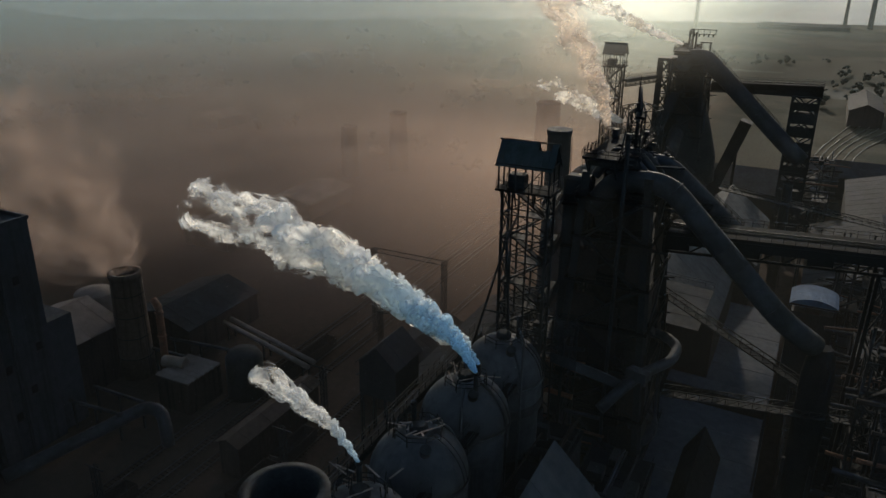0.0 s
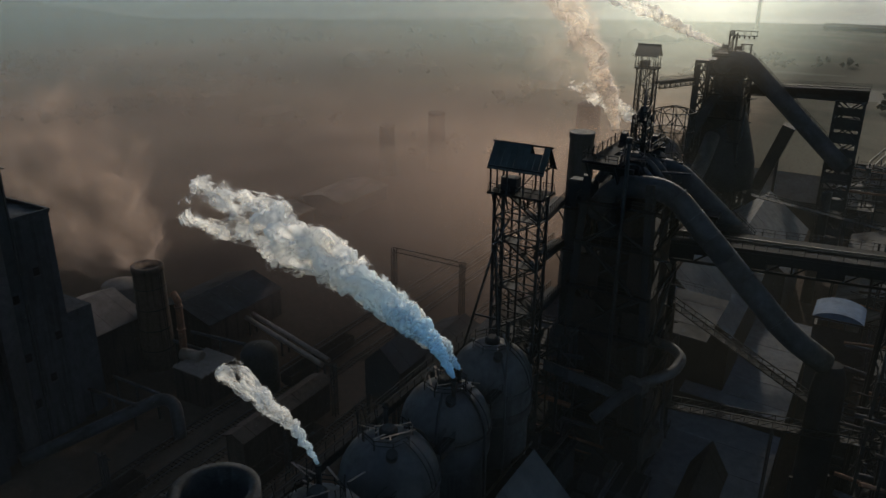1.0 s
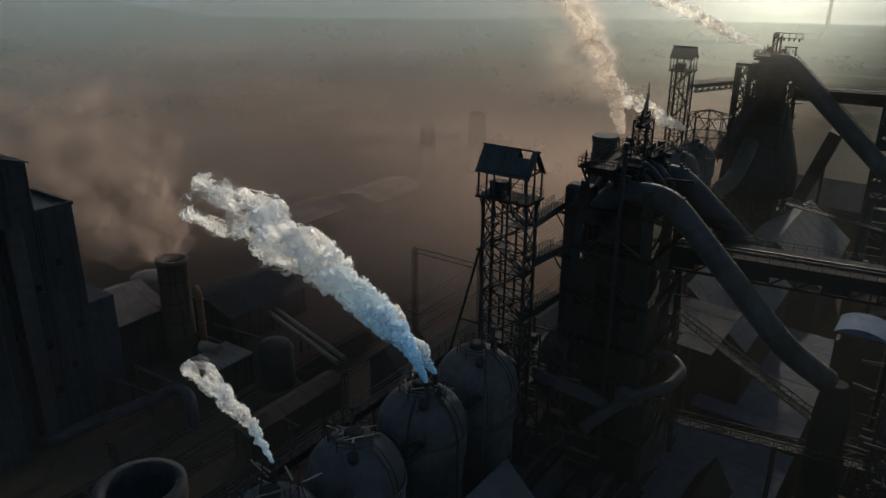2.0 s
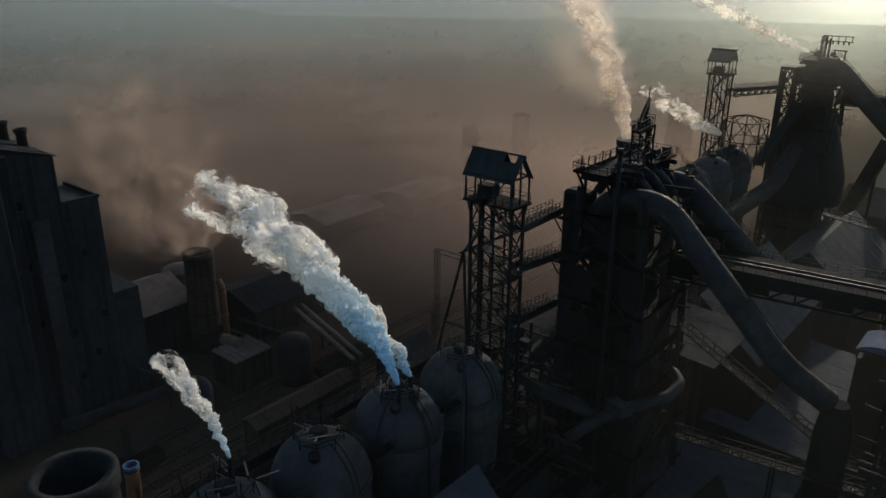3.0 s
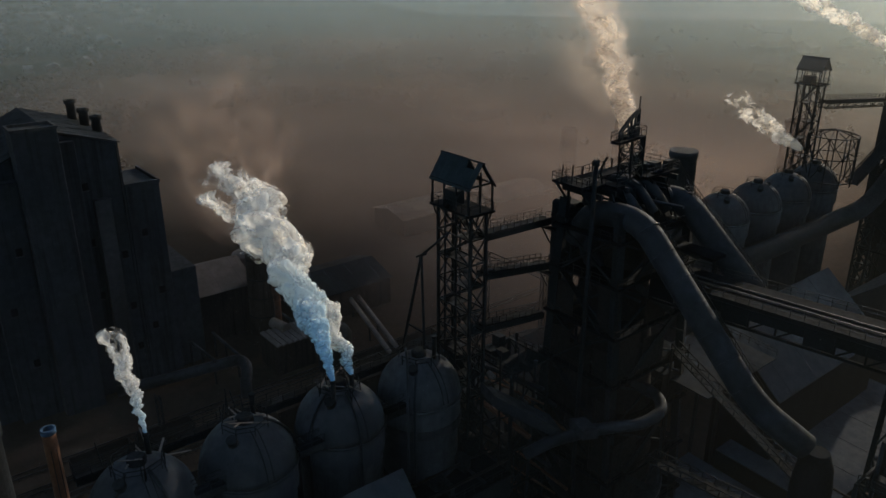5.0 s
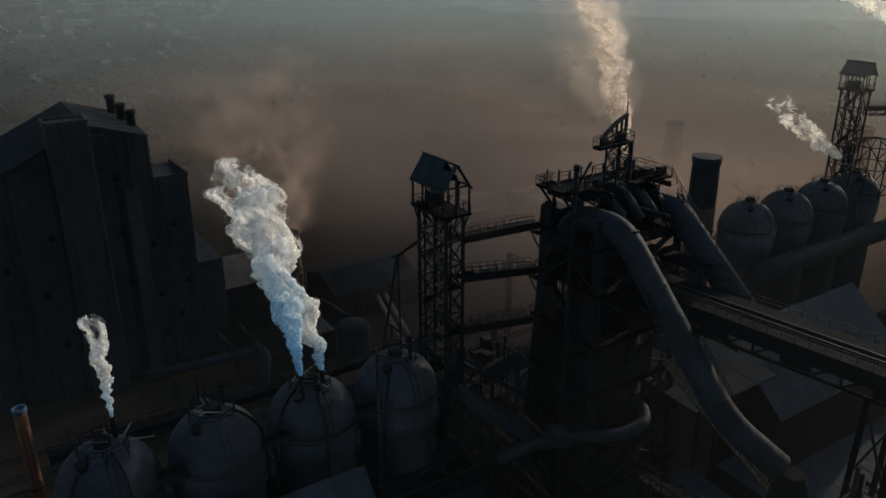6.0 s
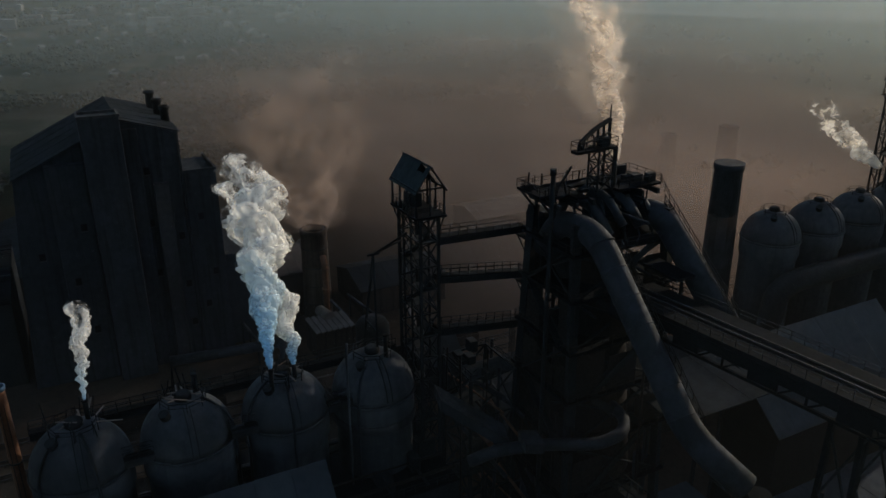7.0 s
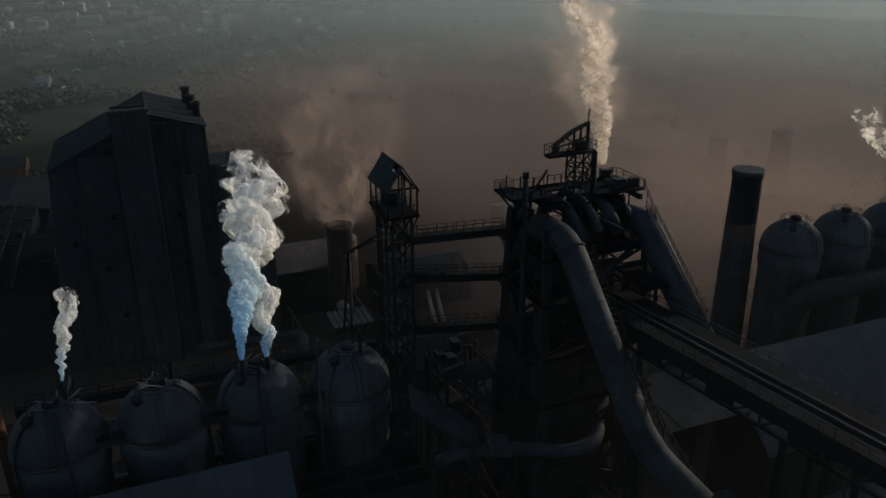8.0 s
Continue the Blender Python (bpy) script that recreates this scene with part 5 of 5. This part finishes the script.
for x, y, h in ((-81.5, 112, 12), (-76.5, 92, 11), (-98.5, 70, 10), (-84.5, 140, 12)):
    MAST = thing("line_mast", "thin lattice mast beside the tracks", "mast", "masts of the yard")
    lattice_tower(MAST, x - 0.45, x + 0.45, y - 0.45, y + 0.45, 0, h, 6, STEEL, 0.14, 0.08, False)
    member("cross_arm", (x - 2.2, y, h - 0.4), (x + 2.2, y, h - 0.4), 0.2, STEEL, MAST)
for i, x in enumerate((4, 7, 10, 13, 17, 21)):
    LINE = thing("far_rail", "far shining rail line in the works yard", "rail", "far rails")
    tube("rail", [(x - 6, 370, 0.3), (x, 430, 0.3), (x + 14 + i * 2, 500, 0.3)], 0.22, RAIL, LINE, 6)
for x, y, r, h in ((46, 1266, 3.0, 44), (14, 1323, 2.2, 36), (-180, 1194, 2.4, 40), (-179, 274, 3.2, 22), (-165, 292, 3.6, 26), (-108, 327, 5.0, 30)):
    chimney(x, y, r * 1.25, r, h, CONCRETE, "far chimney standing in the haze")
gable_shed("far_hall", -95, 20, 1195, 1225, 5, 8, "long low far hall on the plain", "x", wall=CONCRETE, roof=DARKROOF)
for x, y in ((-167, 228), (-172, 190), (-439, 382), (-430, 430), (-95, 420), (-300, 330)):
    gable_shed("far_shed", x - 9, x + 9, y - 14, y + 14, 6, 8, "low pale-roofed shed out on the plain", wall=BRICK, roof=DUSTROOF)


# ---- smoke ----
def billow(p):
    """Cauliflower noise: rounded lobes on lobes."""
    v = 0.5 * noise.noise(p * 0.7)
    for k, (f, a) in enumerate(((1.0, 0.66), (2.1, 0.38), (4.4, 0.17), (9.0, 0.05))):
        v += a * (abs(noise.noise(p * f + Vector((7.1 * k, 3.3, 1.7)))) * 2.4 - 0.5)
    return 0.42 * math.tanh(v / 0.42)


def spline(pts, s):
    """A smooth way through the points, s from 0 to 1."""
    n = len(pts) - 1
    i = min(int(s * n), n - 1)
    t = s * n - i
    a, b, c, d = pts[max(0, i - 1)], pts[i], pts[i + 1], pts[min(n, i + 2)]
    return 0.5 * (2 * b + (c - a) * t + (2 * a - 5 * b + 4 * c - d) * t * t + (3 * b - a - 3 * c + d) * t * t * t)


def plume(name, label, path, radii, mat, seed, thin=(1.0, 0.4), shells=((1.12, 0.22), (1.05, 0.5), (1.0, 1.3), (0.8, 1.35)), rough=0.46, sway=0.35, seg=60, fine=0.075):
    """Billowing vapour along a path: nested lobed skins, torn open towards the end."""
    pts = [Vector(p) for p in path]
    total = sum((b - a).length for a, b in zip(pts, pts[1:]))

    def girth(s):
        j = s * (len(radii) - 1)
        i = min(int(j), len(radii) - 2)
        return radii[i] + (radii[i + 1] - radii[i]) * (j - i)

    stops, s, u = [], 0.0, 0.0
    while s < 1:
        stops.append((s, u))
        s += fine * girth(s) / total
        u += fine
    verts, faces, dens, sky_tint = [], [], [], []
    for k, (scale, density) in enumerate(shells):
        start = len(verts)
        for s, u in stops:
            r = girth(s)
            c = spline(pts, s)
            d = (spline(pts, min(1, s + 0.01)) - spline(pts, max(0, s - 0.01))).normalized()
            side = d.cross(Vector((0, 0, 1))).normalized()
            up = side.cross(d)
            w = min(1, s * 4)
            c = c + (side * noise.noise(Vector((u * 0.45, seed, 1))) + up * noise.noise(Vector((u * 0.45, seed, 8)))) * r * sway * 2 * w
            tip = min(1, (1 - s) / 0.07) ** 0.5
            for j in range(seg):
                a = 2 * math.pi * j / seg
                ca, sa = math.cos(a), math.sin(a)
                b = billow(Vector((ca * 1.05, sa * 1.05, u - 0.15 * k)) + Vector((seed * 3.7, k * 0.35, 0)))
                rr = r * scale * tip * max(0.12, 0.86 + rough * (0.35 + 0.65 * w) * 1.7 * b)
                verts.append(c + (side * ca + up * sa) * rr + d * (rough * r * 0.2 * b))
                patch = noise.noise(Vector((ca * 1.1, sa * 1.1, u * 0.8 + seed * 9 + k * 0.3))) + 0.6 * noise.noise(Vector((ca * 2.4, sa * 2.4, u * 1.9 + seed * 5)))
                dens.append((thin[0] + (thin[1] - thin[0]) * s) * (density if s > 0.06 else 1) + 0.95 * patch * min(0.7, max(0, s - 0.3) * 1.6))
                # painted skylight: full at the source, gone halfway along
                sky_tint.append(max(0, 1 - s / 0.5))
        for i in range(len(stops) - 1):
            for j in range(seg):
                p, q = start + i * seg + j, start + i * seg + (j + 1) % seg
                faces.append((p, q, q + seg, p + seg))
    me = bpy.data.meshes.new(name)
    me.from_pydata([tuple(v) for v in verts], [], faces)
    me.polygons.foreach_set("use_smooth", [True] * len(me.polygons))
    me.attributes.new("thickness", "FLOAT", "POINT").data.foreach_set("value", np.array(dens, dtype=np.float32))
    me.attributes.new("sky_tint", "FLOAT", "POINT").data.foreach_set("value", np.array(sky_tint, dtype=np.float32))
    me.materials.append(mat)
    return tagged(new(name, me), label, "smoke", kind="stuff")


SOFT = ((1.25, 0.75), (1.05, 0.9), (0.85, 1.0), (0.65, 1.0), (0.42, 1.0))
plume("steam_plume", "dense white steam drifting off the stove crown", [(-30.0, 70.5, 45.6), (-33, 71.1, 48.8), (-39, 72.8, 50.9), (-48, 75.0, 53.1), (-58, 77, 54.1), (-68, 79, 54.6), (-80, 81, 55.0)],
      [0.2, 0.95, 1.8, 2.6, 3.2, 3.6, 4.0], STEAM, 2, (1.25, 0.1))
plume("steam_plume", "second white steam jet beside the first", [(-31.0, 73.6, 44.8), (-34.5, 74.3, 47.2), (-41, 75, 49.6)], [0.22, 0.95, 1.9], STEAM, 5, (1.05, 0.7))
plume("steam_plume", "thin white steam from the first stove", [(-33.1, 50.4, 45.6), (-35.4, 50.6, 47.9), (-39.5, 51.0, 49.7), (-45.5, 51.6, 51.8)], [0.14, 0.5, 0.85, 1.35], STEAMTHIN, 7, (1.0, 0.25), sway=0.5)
plume("steam_plume", "bright steam from the second furnace head", [(-39.8, 244.5, 66), (-52, 250, 69.5), (-66, 258, 74), (-92, 266, 82)], [0.35, 1.4, 2.0, 2.6], WHITE, 11, (1.1, 0.6), ((1.06, 0.85), (0.8, 0.9)), 0.34, 0.3, seg=40, fine=0.11)
plume("steam_plume", "white steam beside the far tower", [(-47.5, 207.5, 48.4), (-55, 211, 49.8), (-65, 217, 52), (-77, 223, 55)], [0.6, 1.7, 2.5, 2.6], WHITE, 13, (1.05, 0.2), ((1.06, 0.8), (0.8, 0.9)), 0.38, 0.3, seg=40, fine=0.11)
plume("smoke_plume", "tan smoke rising behind the furnace", [(-29.6, 120, 65), (-31.5, 120.6, 70), (-35.5, 121.6, 77), (-42, 124.5, 88), (-52, 128, 104), (-66, 132, 122)],
      [0.5, 1.3, 2.3, 3.8, 6.5, 10], TAN, 17, (1.2, 0.1), ((1.14, 0.55), (1.0, 0.85), (0.8, 1.0), (0.55, 1.0)), 0.44, 0.4, 52, 0.085)
plume("smoke_plume", "thin tan smoke spreading above the furnace", [(-33, 122, 70), (-41, 124, 80), (-52, 128, 94), (-68, 132, 112)],
      [2.5, 6, 10, 15], TANVEIL, 23, (0.9, 0.6), SOFT, seg=40, fine=0.12)
plume("smoke_plume", "brown dust rolling out of the wide chimney", [(-130, 107.7, 24), (-134, 109, 28), (-146, 113, 33), (-168, 120, 38), (-200, 130, 42)],
      [3.0, 5, 9, 13, 17], BROWN, 19, (0.95, 0.5), ((1.2, 0.75), (0.95, 0.95), (0.65, 1.0)), 0.5, 0.4, 44, 0.1)
plume("smoke_plume", "thin brown dust cloud spreading from the wide chimney", [(-132, 108.5, 27), (-146, 111, 31), (-165, 116, 33), (-195, 126, 37), (-230, 138, 41)],
      [3.5, 9, 14, 18, 22], BROWNVEIL, 29, (0.85, 0.6), ((1.2, 0.8), (0.9, 1.0), (0.55, 1.0)), 0.55, 0.4, 40, 0.12)


def haze_layers(heights, mat, cx, cy, half, label, power, wave):
    """Thin drifting sheets of dust at several heights."""
    for k, z in enumerate(heights):
        n = 48
        bm = bmesh.new()
        grid = []
        for i in range(n + 1):
            row = []
            for j in range(n + 1):
                f, g = (i / n * 2 - 1), (j / n * 2 - 1)
                x, y = half * f * abs(f) ** power + cx, half * g * abs(g) ** power + cy
                row.append(bm.verts.new((x, y, z + wave * noise.noise(Vector((x * 0.012, y * 0.012, k * 7.3))))))
            grid.append(row)
        for i in range(n):
            for j in range(n):
                bm.faces.new((grid[i][j], grid[i + 1][j], grid[i + 1][j + 1], grid[i][j + 1])).smooth = True
        tagged(part("dust_haze", bm, mat), label, "haze", kind="stuff")


haze_layers((14, 27, 40, 52, 62), HAZE, -100, 150, 4200, "thin grey haze drifting over the works", 1, 5.0)
haze_layers((67.5, 72, 76), UPPER, -40, 260, 700, "thin pale smoke drifting past the second furnace", 0, 2.0)
haze_layers((8, 17, 26, 35, 43), DUST, -190, 290, 345, "low brown dust cloud drifting from the chimney", 0, 8.0)


# ---- town and woods in the distance ----
def far_town():
    rnd = random.Random(31)
    walls, roofs = {}, {}
    for kind, (w, d, h) in enumerate(((7, 9, 3.2), (10, 8, 5), (18, 10, 4.5), (12, 36, 14))):
        bm = bmesh.new()
        bmesh.ops.create_cube(bm, size=1, matrix=Matrix.Translation((0, 0, h / 2)) @ Matrix.Diagonal((w, d, h, 1)))
        walls[kind] = mesh_of(bm, "wall", WALLS)
        bm = bmesh.new()
        r = h + (1.0 if kind == 3 else w * 0.28)
        prof = [(-w / 2 - 0.5, h), (w / 2 + 0.5, h), (0, r)]
        f0 = [bm.verts.new((x, -d / 2 - 0.4, z)) for x, z in prof]
        f1 = [bm.verts.new((x, d / 2 + 0.4, z)) for x, z in prof]
        bm.faces.new(f0[::-1])
        bm.faces.new(f1)
        for i in range(3):
            bm.faces.new((f0[i], f0[(i + 1) % 3], f1[(i + 1) % 3], f1[i]))
        roofs[kind] = mesh_of(bm, "roof", TILES)
    words = ("small pale house among trees in the far town", "pale two-storey house among trees in the far town",
             "long low pale building in the far town", "pale apartment block far off in the town")
    for k in range(260):
        while True:
            x, y = rnd.uniform(-1500, -230), rnd.uniform(-300, 500)
            if math.hypot(x, y) > 330 and y < 640 - (x + 960) * -0.2 and not (x > -420 and y > 120):
                break
        kind = 3 if x < -1000 and rnd.random() < 0.5 else rnd.choice((0, 0, 0, 1, 1, 2))
        t = thing("house", words[kind], "house", "houses of the far town")
        t.matrix_world = pose(x, y, 0, 0, 0, rnd.choice((0, 90)) + rnd.uniform(-15, 15)) @ Matrix.Scale(rnd.uniform(0.6, 0.85), 4)
        for nm, data in (("wall", walls[kind]), ("roof", roofs[kind])):
            ob = new(nm, data)
            ob.parent = t
    # works buildings on the plain beyond the furnaces
    for k in range(16):
        x, y = rnd.uniform(-520, -120), rnd.uniform(480, 1050)
        t = thing("far_shed", "long low shed far off in the haze", "building", "far sheds of the works")
        t.matrix_world = pose(x, y, 0, 0, 0, rnd.choice((0, 90))) @ Matrix.Diagonal((rnd.uniform(0.8, 1.6), rnd.uniform(1, 3), rnd.uniform(0.8, 1.6), 1))
        for nm, data in (("wall", walls[2]), ("roof", roofs[2])):
            ob = new(nm, data)
            ob.parent = t


far_town()


def far_woods():
    """Trees of the plain and the town: each a few uneven clumps on a stem, all in one body."""
    rnd = random.Random(8)
    bm = bmesh.new()
    bmesh.ops.create_icosphere(bm, subdivisions=1, radius=1)
    bv = np.array([v.co[:] for v in bm.verts])
    bf = np.array([[v.index for v in f.verts] for f in bm.faces])
    bm.free()
    V, F, base = [], [], 0
    gen = np.random.default_rng(5)
    made = 0
    while made < 7500:
        if rnd.random() < 0.95:
            x, y = rnd.uniform(-1400, -200), rnd.uniform(-350, 420)
            if math.hypot(x, y) < 290 or (x > -380 and y > 130) or y > 640 + (x + 960) * 0.2:
                continue
        else:
            x, y = (rnd.uniform(-90, 160), rnd.uniform(375, 800)) if rnd.random() < 0.12 else (rnd.uniform(-700, 300), rnd.uniform(300, 820))
            if -40 < x < 50 and y < 560:
                continue
        if noise.noise(Vector((x * 0.011, y * 0.011, 3.0))) < 0.06 + 0.14 * (rnd.random() - 0.5):
            continue
        h = rnd.uniform(4, 9)
        for c in range(rnd.randint(4, 6)):
            r = h * rnd.uniform(0.16, 0.30)
            o = np.array((x + rnd.gauss(0, h * 0.2), y + rnd.gauss(0, h * 0.2), h * rnd.uniform(0.3, 0.85)))
            V.append(bv * (r * (1 + 0.35 * gen.standard_normal((len(bv), 1)))) * (1, 1, 0.85) + o)
            F.append(bf + base)
            base += len(bv)
        made += 1
    me = bpy.data.meshes.new("far_woods")
    me.from_pydata(np.concatenate(V).tolist(), [], np.concatenate(F).tolist())
    me.materials.append(LEAF)
    tagged(new("far_woods", me), "autumn trees scattered over town and plain", "trees", kind="stuff")


far_woods()

# ---- seat every thing's empty at its foot ----
bpy.context.view_layer.update()
for ob in [o for o in scene.objects if o.type == "EMPTY" and not o.parent]:
    pts = [c.matrix_world @ Vector(v) for c in ob.children if c.type == "MESH" for v in c.bound_box]
    if not pts or ob.location.length > 0:
        continue
    lo = Vector([min(p[i] for p in pts) for i in range(3)])
    hi = Vector([max(p[i] for p in pts) for i in range(3)])
    foot = Vector(((lo.x + hi.x) / 2, (lo.y + hi.y) / 2, lo.z))
    ob.location = foot
    for c in ob.children:
        c.matrix_parent_inverse = Matrix.Translation(-foot)
